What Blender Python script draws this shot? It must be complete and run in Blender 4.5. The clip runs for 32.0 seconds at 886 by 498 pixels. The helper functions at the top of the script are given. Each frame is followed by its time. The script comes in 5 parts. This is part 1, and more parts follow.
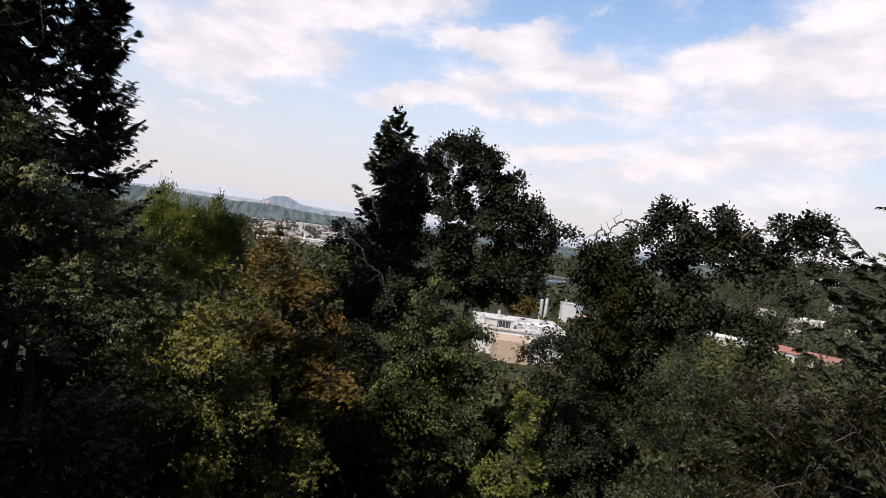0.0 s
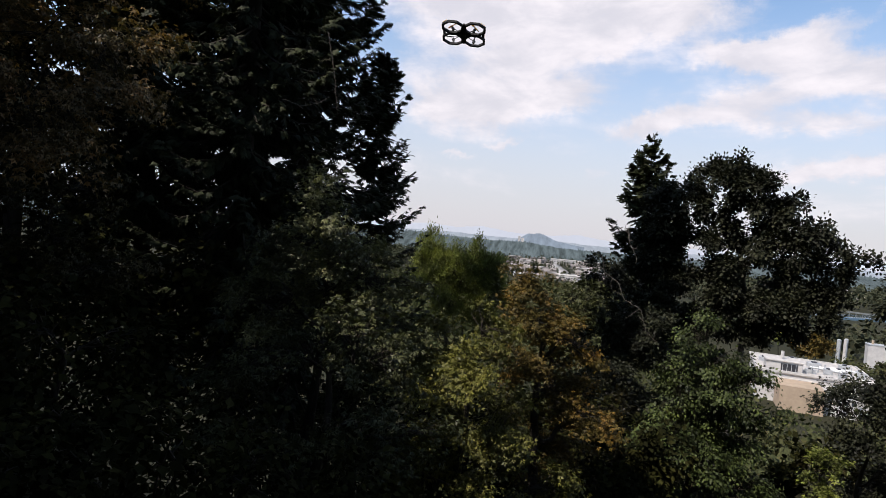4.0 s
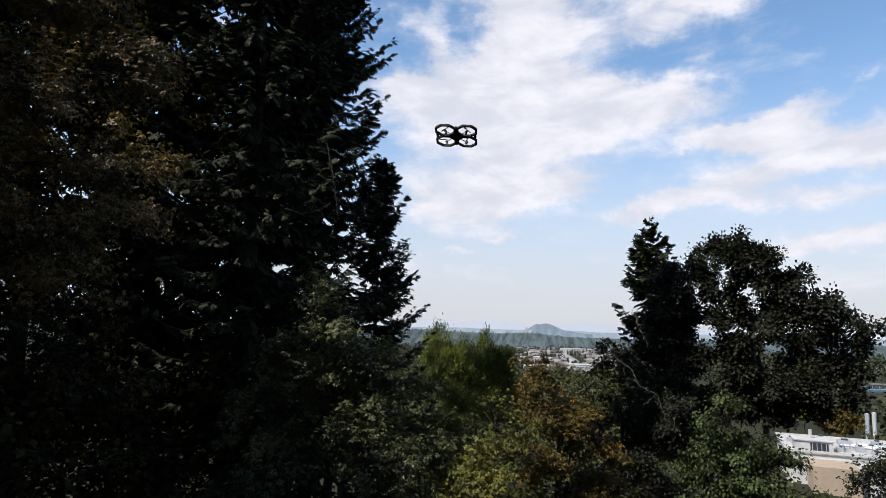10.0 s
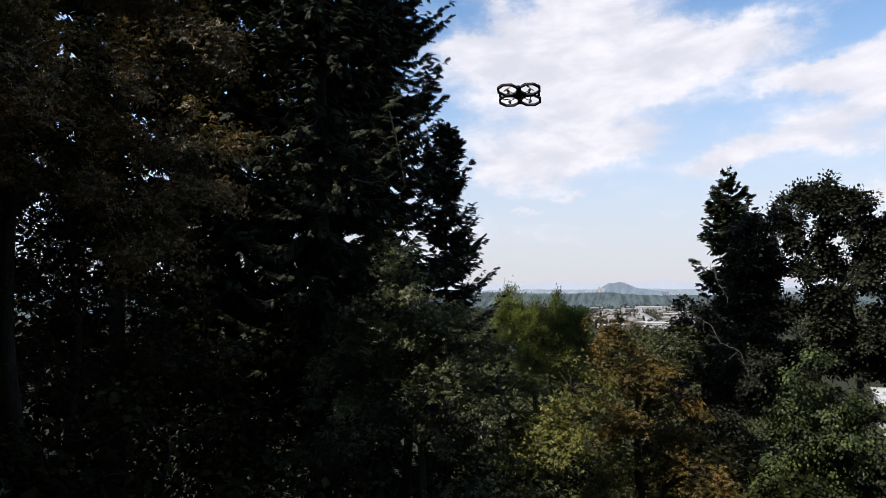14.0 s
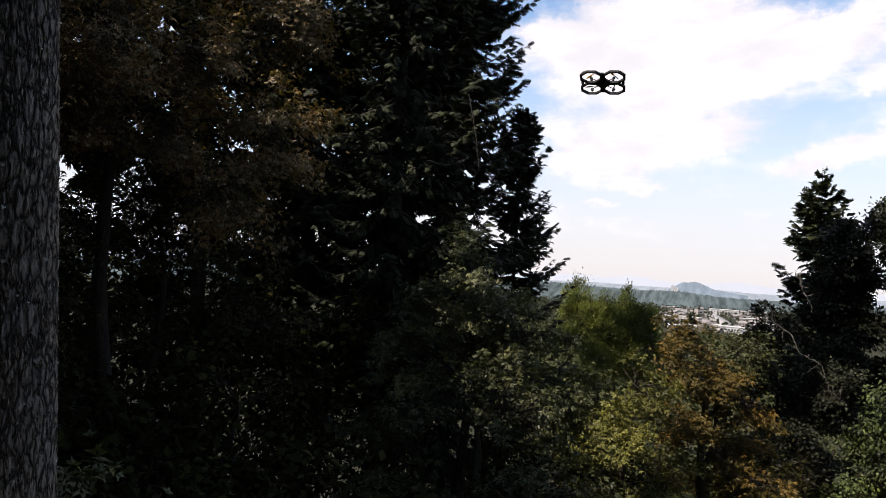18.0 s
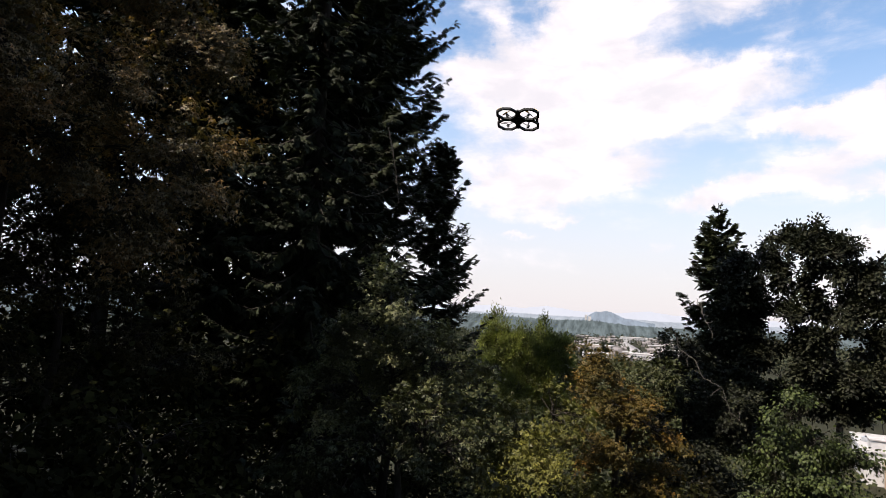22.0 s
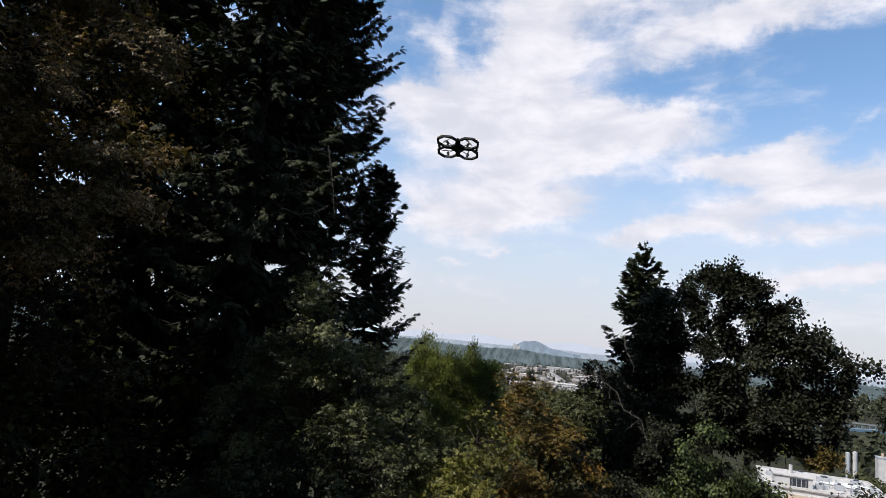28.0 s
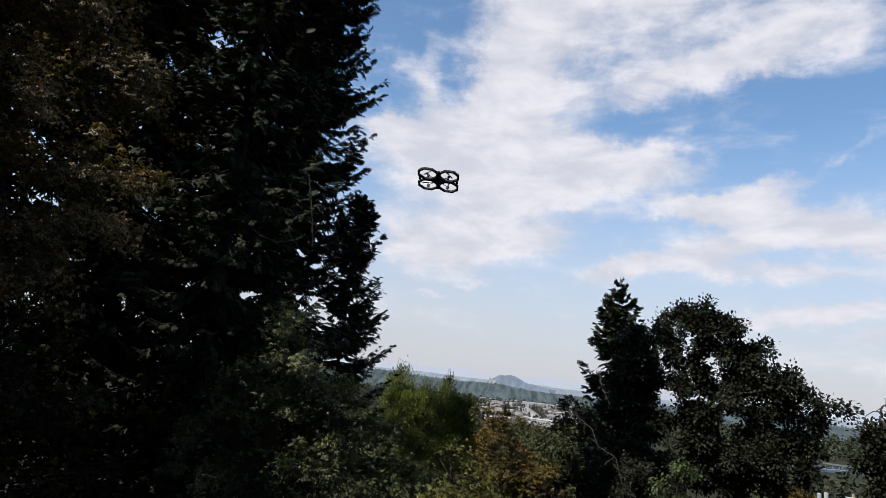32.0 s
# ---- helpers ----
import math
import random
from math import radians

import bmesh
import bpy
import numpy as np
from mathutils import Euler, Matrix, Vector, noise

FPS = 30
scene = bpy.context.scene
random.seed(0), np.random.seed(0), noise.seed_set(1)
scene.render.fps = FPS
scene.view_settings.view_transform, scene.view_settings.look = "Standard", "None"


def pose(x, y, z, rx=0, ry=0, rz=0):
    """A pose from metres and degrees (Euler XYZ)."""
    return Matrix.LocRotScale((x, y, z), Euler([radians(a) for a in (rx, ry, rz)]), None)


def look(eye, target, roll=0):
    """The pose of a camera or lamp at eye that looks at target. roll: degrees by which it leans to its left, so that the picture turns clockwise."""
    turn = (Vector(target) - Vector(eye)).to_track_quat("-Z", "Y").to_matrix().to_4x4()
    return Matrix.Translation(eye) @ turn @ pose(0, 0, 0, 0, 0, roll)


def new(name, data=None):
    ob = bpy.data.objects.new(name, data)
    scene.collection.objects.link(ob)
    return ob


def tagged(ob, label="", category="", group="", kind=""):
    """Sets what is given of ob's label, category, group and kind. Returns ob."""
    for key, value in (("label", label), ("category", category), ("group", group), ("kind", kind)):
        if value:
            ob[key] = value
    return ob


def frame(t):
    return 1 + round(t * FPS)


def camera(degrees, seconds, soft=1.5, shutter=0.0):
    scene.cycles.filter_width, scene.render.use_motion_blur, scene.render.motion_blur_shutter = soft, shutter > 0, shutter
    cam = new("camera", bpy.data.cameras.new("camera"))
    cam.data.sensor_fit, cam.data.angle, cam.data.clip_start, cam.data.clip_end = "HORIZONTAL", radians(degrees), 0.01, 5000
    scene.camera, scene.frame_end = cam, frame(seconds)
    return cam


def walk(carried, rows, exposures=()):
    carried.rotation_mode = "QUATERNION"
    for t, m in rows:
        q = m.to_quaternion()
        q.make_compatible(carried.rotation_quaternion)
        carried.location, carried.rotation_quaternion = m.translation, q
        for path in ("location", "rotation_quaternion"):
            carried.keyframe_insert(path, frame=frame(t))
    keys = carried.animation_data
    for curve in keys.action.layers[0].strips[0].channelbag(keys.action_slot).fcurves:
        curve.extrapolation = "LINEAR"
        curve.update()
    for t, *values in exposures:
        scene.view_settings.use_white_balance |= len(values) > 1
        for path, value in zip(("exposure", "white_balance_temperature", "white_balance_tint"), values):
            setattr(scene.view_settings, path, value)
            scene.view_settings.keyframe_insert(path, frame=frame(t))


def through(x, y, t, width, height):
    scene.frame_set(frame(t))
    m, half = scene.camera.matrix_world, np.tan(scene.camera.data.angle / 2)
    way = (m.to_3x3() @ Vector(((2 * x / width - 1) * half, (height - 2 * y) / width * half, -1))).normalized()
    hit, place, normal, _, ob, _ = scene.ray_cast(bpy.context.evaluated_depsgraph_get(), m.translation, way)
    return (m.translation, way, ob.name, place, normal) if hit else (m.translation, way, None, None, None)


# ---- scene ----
cam = camera(71.2, 32.0, soft=0.6)
# the viewer stands on a wooded hillside, 45 m above the valley floor, and turns where he is
EYE = 45.0
PATH = [
    (0, pose(0, 0, EYE, 87.46, -7.66, -14.68)),
    (0.5, pose(0, 0, EYE, 88.04, -6.70, -18.53)),
    (1, pose(0, 0, EYE, 87.93, -5.03, -17.06)),
    (1.5, pose(0, 0, EYE, 87.35, -3.42, -9.35)),
    (2, pose(0, 0, EYE, 87.19, -3.10, -2.60)),
    (2.5, pose(0, 0, EYE, 87.90, -3.26, 1.46)),
    (4.5, pose(0, 0, EYE, 88.58, -5.35, 9.18)),
    (5, pose(0, 0, EYE, 95.01, -6.46, 7.38)),
    (5.5, pose(0, 0, EYE, 98.54, -7.27, 5.09)),
    (6, pose(0, 0, EYE, 104.31, -6.55, 3.34)),
    (6.5, pose(0, 0, EYE, 106.57, -5.07, 2.19)),
    (7, pose(0, 0, EYE, 105.27, -3.23, 3.16)),
    (7.5, pose(0, 0, EYE, 103.73, -2.16, 9.69)),
    (8, pose(0, 0, EYE, 103.73, -1.66, 18.65)),
    (8.5, pose(0, 0, EYE, 102.16, -2.13, 25.57)),
    (9, pose(0, 0, EYE, 99.33, -2.96, 22.97)),
    (9.5, pose(0, 0, EYE, 97.73, -2.36, 13.07)),
    (10, pose(0, 0, EYE, 97.02, -1.32, 9.17)),
    (10.5, pose(0, 0, EYE, 96.33, -2.12, 6.96)),
    (11, pose(0, 0, EYE, 95.42, -3.31, 5.07)),
    (11.5, pose(0, 0, EYE, 95.33, -3.67, 2.23)),
    (12, pose(0, 0, EYE, 95.38, -2.54, 1.29)),
    (12.5, pose(0, 0, EYE, 95.37, -0.89, 2.16)),
    (13, pose(0, 0, EYE, 94.84, -0.37, 5.05)),
    (13.5, pose(0, 0, EYE, 94.18, 0.48, 9.22)),
    (14, pose(0, 0, EYE, 93.65, 0.72, 15.69)),
    (14.5, pose(0, 0, EYE, 93.31, 1.16, 22.51)),
    (16.5, pose(0, 0, EYE, 95.28, -3.67, 23.36)),
    (17, pose(0, 0, EYE, 94.37, -3.28, 22.64)),
    (17.5, pose(0, 0, EYE, 92.45, -3.57, 22.74)),
    (18, pose(0, 0, EYE, 92.05, -3.42, 21.91)),
    (18.5, pose(0, 0, EYE, 91.97, -3.04, 20.32)),
    (19, pose(0, 0, EYE, 92.26, -2.82, 18.30)),
    (19.5, pose(0, 0, EYE, 93.15, -2.94, 15.80)),
    (20, pose(0, 0, EYE, 93.88, -2.76, 14.50)),
    (20.5, pose(0, 0, EYE, 93.86, -2.69, 14.45)),
    (21, pose(0, 0, EYE, 94.28, -3.13, 14.86)),
    (21.5, pose(0, 0, EYE, 95.12, -3.32, 14.79)),
    (22, pose(0, 0, EYE, 95.38, -2.81, 14.51)),
    (22.5, pose(0, 0, EYE, 95.84, -2.76, 14.62)),
    (23, pose(0, 0, EYE, 96.30, -3.11, 14.50)),
    (23.5, pose(0, 0, EYE, 96.27, -4.92, 11.74)),
    (24, pose(0, 0, EYE, 96.19, -5.71, 9.17)),
    (24.5, pose(0, 0, EYE, 96.78, -5.58, 8.14)),
    (25, pose(0, 0, EYE, 97.16, -5.52, 7.79)),
    (25.5, pose(0, 0, EYE, 97.23, -5.02, 7.64)),
    (27.5, pose(0, 0, EYE, 97.24, -5.16, 8.44)),
    (28, pose(0, 0, EYE, 98.06, -5.15, 8.12)),
    (28.5, pose(0, 0, EYE, 99.69, -5.98, 7.80)),
    (29, pose(0, 0, EYE, 101.35, -5.93, 6.87)),
    (29.5, pose(0, 0, EYE, 101.34, -6.16, 6.34)),
    (30, pose(0, 0, EYE, 101.84, -5.85, 6.40)),
    (30.5, pose(0, 0, EYE, 102.42, -5.69, 6.76)),
    (31, pose(0, 0, EYE, 102.19, -5.49, 7.28)),
    (31.5, pose(0, 0, EYE, 101.18, -6.09, 6.99)),
    (32, pose(0, 0, EYE, 101.22, -6.23, 5.89)),
]
# the clip's camera opens up when the dark woods fill its view
EXPOSURES = [(0, 0.55, 6750, 16), (1, 0.35, 6650, 15), (2, 0.42, 6600, 14), (5, 0.47, 6500, 13), (6, 0.37, 6350, 11), (7, 0.07, 6150, 10), (8, 0.22, 6150, 10), (9, 0.57, 6250, 10), (10, 0.47, 6300, 10), (13, 0.42, 6350, 11),
             (14, 0.52, 6350, 11), (17, 0.77, 6800, 14), (19, 0.82, 6900, 15), (22, 0.77, 6900, 15), (24, 0.57, 6600, 12), (28, 0.47, 6350, 11), (30, 0.32, 6250, 10), (32, 0.32, 6300, 10)]
walk(cam, PATH, EXPOSURES)

# ---- sky, sun ----
SUN_AZ, SUN_EL = -132.0, 52.0          # degrees clockwise from +y, and above the horizon


def link(nt, a, b):
    nt.links.new(a, b)


def nd(nt, kind, **kw):
    n = nt.nodes.new(kind)
    for k, v in kw.items():
        if k == "op":
            n.operation = v
        elif k == "blend":
            n.blend_type = v
        elif k == "dtype":
            n.data_type = v
        elif k == "interp":
            n.interpolation_type = v
    return n


def math_node(nt, op, a, b=None, clamp=False):
    n = nd(nt, "ShaderNodeMath", op=op)
    n.use_clamp = clamp
    for i, v in enumerate((a, b)):
        if v is None:
            continue
        if isinstance(v, (int, float)):
            n.inputs[i].default_value = v
        else:
            link(nt, v, n.inputs[i])
    return n.outputs[0]


def ramp_range(nt, v, lo, hi, a=0.0, b=1.0, smooth=True):
    n = nd(nt, "ShaderNodeMapRange", interp="SMOOTHSTEP" if smooth else "LINEAR")
    link(nt, v, n.inputs["Value"])
    for k, x in (("From Min", lo), ("From Max", hi), ("To Min", a), ("To Max", b)):
        n.inputs[k].default_value = x
    return n.outputs[0]


def mix_color(nt, fac, a, b, blend="MIX"):
    n = nd(nt, "ShaderNodeMix", dtype="RGBA", blend=blend)
    for sock, v in ((n.inputs[0], fac), (n.inputs[6], a), (n.inputs[7], b)):
        if isinstance(v, (int, float)):
            sock.default_value = v
        elif isinstance(v, tuple):
            sock.default_value = (*v, 1.0)
        else:
            link(nt, v, sock)
    return n.outputs[2]


def build_sky():
    world = bpy.data.worlds.new("sky")
    scene.world = world
    world.use_nodes = True
    nt = world.node_tree
    nt.nodes.clear()
    out = nd(nt, "ShaderNodeOutputWorld")
    bg = nd(nt, "ShaderNodeBackground")
    sky = nd(nt, "ShaderNodeTexSky")
    sky.sky_type = "NISHITA"
    sky.sun_disc = False
    sky.sun_elevation = radians(SUN_EL)
    sky.sun_rotation = radians(SUN_AZ)
    sky.altitude, sky.air_density, sky.dust_density, sky.ozone_density = 50, 1.0, 0.6, 2.0
    tc = nd(nt, "ShaderNodeTexCoord")
    sep = nd(nt, "ShaderNodeSeparateXYZ")
    link(nt, tc.outputs["Generated"], sep.inputs[0])
    # bearing and height of the direction, in degrees
    az = math_node(nt, "MULTIPLY", math_node(nt, "ARCTAN2", sep.outputs[0], sep.outputs[1]), 180 / math.pi)
    el = math_node(nt, "MULTIPLY", math_node(nt, "ARCSINE", sep.outputs[2]), 180 / math.pi)
    pos = nd(nt, "ShaderNodeCombineXYZ")
    link(nt, az, pos.inputs[0]), link(nt, el, pos.inputs[1])
    # ragged edges: the place is warped by noise before the banks of cloud are laid out
    warp = nd(nt, "ShaderNodeTexNoise")
    warp.inputs["Scale"].default_value, warp.inputs["Detail"].default_value, warp.inputs["Roughness"].default_value = 0.24, 9, 0.7
    link(nt, pos.outputs[0], warp.inputs["Vector"])
    wv = nd(nt, "ShaderNodeVectorMath", op="SUBTRACT")
    link(nt, warp.outputs["Color"], wv.inputs[0])
    wv.inputs[1].default_value = (0.5, 0.5, 0.5)
    ws = nd(nt, "ShaderNodeVectorMath", op="MULTIPLY")
    link(nt, wv.outputs[0], ws.inputs[0])
    ws.inputs[1].default_value = (6.5, 4.2, 0)
    wp = nd(nt, "ShaderNodeVectorMath", op="ADD")
    link(nt, pos.outputs[0], wp.inputs[0]), link(nt, ws.outputs[0], wp.inputs[1])
    total = None
    for ca, ce, ra, re, turn, weight in CLOUD_BANKS:
        m = nd(nt, "ShaderNodeMapping")
        m.vector_type = "TEXTURE"
        m.inputs["Location"].default_value = (ca, ce, 0)
        m.inputs["Rotation"].default_value = (0, 0, radians(turn))
        m.inputs["Scale"].default_value = (ra, re, 1)
        link(nt, wp.outputs[0], m.inputs["Vector"])
        ln = nd(nt, "ShaderNodeVectorMath", op="LENGTH")
        link(nt, m.outputs[0], ln.inputs[0])
        v = ramp_range(nt, ln.outputs["Value"], 1.6, 0.2, 0.0, weight)
        total = v if total is None else math_node(nt, "ADD", total, v)
    fine = nd(nt, "ShaderNodeTexNoise")
    fine.inputs["Scale"].default_value, fine.inputs["Detail"].default_value, fine.inputs["Roughness"].default_value = 0.26, 10, 0.58
    fine.inputs["Distortion"].default_value = 0.25
    st = nd(nt, "ShaderNodeMapping")
    st.inputs["Rotation"].default_value = (0, 0, radians(-24))
    st.inputs["Scale"].default_value = (0.55, 1.25, 1)
    link(nt, pos.outputs[0], st.inputs["Vector"]), link(nt, st.outputs[0], fine.inputs["Vector"])
    cover = math_node(nt, "ADD", total, math_node(nt, "MULTIPLY", math_node(nt, "SUBTRACT", fine.outputs["Fac"], 0.5), 1.7))
    veil = nd(nt, "ShaderNodeTexNoise")
    veil.inputs["Scale"].default_value, veil.inputs["Detail"].default_value, veil.inputs["Roughness"].default_value = 0.5, 8, 0.6
    veil.inputs["Distortion"].default_value = 0.4
    vs = nd(nt, "ShaderNodeMapping")
    vs.inputs["Rotation"].default_value = (0, 0, radians(-20))
    vs.inputs["Scale"].default_value = (0.22, 1.3, 1)
    link(nt, pos.outputs[0], vs.inputs["Vector"]), link(nt, vs.outputs[0], veil.inputs["Vector"])
    cover = math_node(nt, "ADD", cover, math_node(nt, "MULTIPLY", math_node(nt, "SUBTRACT", veil.outputs["Fac"], 0.5), 0.6))
    cloud = ramp_range(nt, cover, 0.05, 1.15)
    haze = ramp_range(nt, el, 24.0, 0.0, 0.0, 0.92)
    low = ramp_range(nt, el, -1.0, -4.0)
    blue = mix_color(nt, 1.0, sky.outputs[0], (0.85, 0.93, 0.93), "MULTIPLY")
    scaled = mix_color(nt, 1.0, blue, (SKY_GAIN,) * 3, "MULTIPLY")
    hazed = mix_color(nt, haze, scaled, (0.49, 0.485, 0.525))
    clouded = mix_color(nt, math_node(nt, "MULTIPLY", cloud, 0.95), hazed, mix_color(nt, ramp_range(nt, fine.outputs["Fac"], 0.35, 0.7), (0.54, 0.54, 0.585), (0.72, 0.695, 0.72)))
    ground = mix_color(nt, low, clouded, (0.12, 0.13, 0.12))
    link(nt, ground, bg.inputs["Color"])
    bg.inputs["Strength"].default_value = 1.0
    link(nt, bg.outputs[0], out.inputs[0])


# banks of cloud: bearing, height, half width, half height, turn (degrees), weight
HIGH_CLOUD = [(-1.4, 31.6, 5.6, 8.8, 3, 0.85), (-2.0, 26.1, 4.0, 4.1, 4, 0.60), (13.0, 36.2, 19.2, 3.4, -2, 0.90), (24.8, 30.4, 7.0, 1.8, -3, 0.75), (13.0, 27.1, 8.9, 1.9, 11, 0.70), (21.7, 27.9, 6.7, 1.3, 1, 0.60), (8.5, 31.3, 8.5, 2.9, -1, 0.50), (30.7, 34.9, 7.1, 2.0, -13, 0.60)]
MAIN_CLOUD = [(-3.7, 20.0, 11.7, 3.8, -5, 1.25), (-12.8, 21.3, 3.5, 1.1, -9, 0.80), (10.5, 20.0, 5.8, 1.8, -7, 1.00), (-0.6, 16.3, 8.1, 1.6, 16, 0.90), (-2.5, 12.5, 7.5, 1.7, 8, 1.20), (-7.4, 10.7, 5.3, 2.3, -4, 0.90), (-11.2, 14.2, 4.2, 2.9, 7, 0.45), (-7.7, 6.8, 1.1, 0.4, 1, 0.70), (-4.2, 8.0, 1.6, 0.4, 13, 0.70), (4.3, 6.0, 1.7, 0.5, 4, 0.50)]
WISPS = [(-12.8, 27.2, 3.6, 1.0, -30, 0.36), (-10.0, 26.0, 1.1, 4.5, 7, 0.33), (-11.5, 35.2, 6.1, 0.5, -11, 0.24), (-17.0, 28.5, 0.9, 0.5, 10, 0.30), (27.0, 20.2, 5.0, 0.5, 38, 0.27), (31.1, 26.7, 4.0, 1.0, 11, 0.24), (32.6, 22.2, 2.1, 2.7, -9, 0.36), (15.7, 23.5, 3.3, 0.6, 7, 0.24)]
EAST_CLOUD = [(19.5, 16.9, 4.5, 1.3, 17, 0.95), (23.0, 14.8, 8.3, 1.6, -8, 0.90), (15.6, 12.2, 6.7, 1.3, 11, 0.95), (8.4, 10.4, 2.8, 1.0, 13, 0.90), (29.1, 13.2, 3.9, 1.0, -14, 0.75), (21.1, 11.0, 6.2, 0.8, 1, 0.60), (14.1, 16.4, 3.0, 1.1, -10, 0.60), (23.9, 7.4, 5.5, 0.8, 11, 0.70), (30.5, 6.7, 2.6, 0.7, 13, 0.60)]
RIGHT_VEIL = [(45.1, 15.4, 10.1, 3.3, 10, 0.75), (36.8, 16.7, 4.8, 1.4, 17, 0.70), (42.8, 9.2, 12.4, 1.8, 10, 0.75), (32.1, 7.1, 5.8, 0.6, 11, 0.70), (49.8, 17.1, 3.1, 2.5, 18, 0.50), (49.8, 5.9, 7.3, 1.3, 2, 0.50), (21.4, 7.4, 6.2, 0.8, 9, 0.60)]
FAR_SKY = [(-3, 19, 17, 9, -5, 0.3), (22, 13, 14, 6, 0, 0.22), (40, 12, 16, 9, 10, 0.35), (14, 31, 20, 7, 5, 0.3), (50, 20, 10, 4, 15, 0.6), (-14, 5, 14, 1.6, 0, 0.35), (34, 4, 16, 1.4, 0, 0.4), (-60, 25, 30, 12, 10, 0.7), (0, 62, 40, 16, 0, 0.6), (120, 30, 40, 14, 0, 0.6), (-150, 35, 40, 14, 0, 0.4)]
CLOUD_BANKS = HIGH_CLOUD + MAIN_CLOUD + WISPS + EAST_CLOUD + RIGHT_VEIL + FAR_SKY
SKY_GAIN = 0.15
build_sky()
sun = new("sun", bpy.data.lights.new("sun", "SUN"))
sun.data.energy, sun.data.angle, sun.data.color = 5.0, radians(0.53), (1.0, 0.95, 0.87)
sun.matrix_world = look((math.sin(radians(SUN_AZ)) * 60, math.cos(radians(SUN_AZ)) * 60, EYE + 60 * math.tan(radians(SUN_EL))), (0, 0, EYE))

# ---- materials ----


def material(name, color, rough=0.8, metal=0.0, color2=None, scale=4.0, bump=0.0, bump_scale=None, spec=0.5, stretch=(1, 1, 1), stain=None, per_object=0.0):
    """A rough surface with grain at two scales; stain: a second, larger pattern's colour."""
    m = bpy.data.materials.new(name)
    m.use_nodes = True
    nt = m.node_tree
    bsdf = nt.nodes["Principled BSDF"]
    bsdf.inputs["Roughness"].default_value, bsdf.inputs["Metallic"].default_value = rough, metal
    bsdf.inputs["Specular IOR Level"].default_value = spec
    tc = nd(nt, "ShaderNodeTexCoord")
    mp = nd(nt, "ShaderNodeMapping")
    mp.inputs["Scale"].default_value = stretch
    link(nt, tc.outputs["Object"], mp.inputs["Vector"])
    n1 = nd(nt, "ShaderNodeTexNoise")
    n1.inputs["Scale"].default_value, n1.inputs["Detail"].default_value, n1.inputs["Roughness"].default_value = scale, 6, 0.65
    link(nt, mp.outputs[0], n1.inputs["Vector"])
    c2 = color2 or tuple(c * 0.7 for c in color)
    col = mix_color(nt, ramp_range(nt, n1.outputs["Fac"], 0.3, 0.7), color, c2)
    if stain:
        n2 = nd(nt, "ShaderNodeTexNoise")
        n2.inputs["Scale"].default_value, n2.inputs["Detail"].default_value = scale * 0.17, 3
        link(nt, mp.outputs[0], n2.inputs["Vector"])
        col = mix_color(nt, ramp_range(nt, n2.outputs["Fac"], 0.45, 0.7), col, stain)
    if per_object:
        info = nd(nt, "ShaderNodeObjectInfo")
        hs = nd(nt, "ShaderNodeHueSaturation")
        link(nt, ramp_range(nt, info.outputs["Random"], 0, 1, 1 - per_object, 1 + per_object, False), hs.inputs["Value"])
        link(nt, col, hs.inputs["Color"])
        col = hs.outputs[0]
    link(nt, col, bsdf.inputs["Base Color"])
    link(nt, ramp_range(nt, n1.outputs["Fac"], 0.2, 0.8, max(rough - 0.1, 0), min(rough + 0.1, 1)), bsdf.inputs["Roughness"])
    if bump:
        n3 = nd(nt, "ShaderNodeTexNoise")
        n3.inputs["Scale"].default_value, n3.inputs["Detail"].default_value = bump_scale or scale * 3, 5
        link(nt, mp.outputs[0], n3.inputs["Vector"])
        b = nd(nt, "ShaderNodeBump")
        b.inputs["Strength"].default_value, b.inputs["Distance"].default_value = 0.8, bump
        link(nt, n3.outputs["Fac"], b.inputs["Height"])
        link(nt, b.outputs[0], bsdf.inputs["Normal"])
    return m


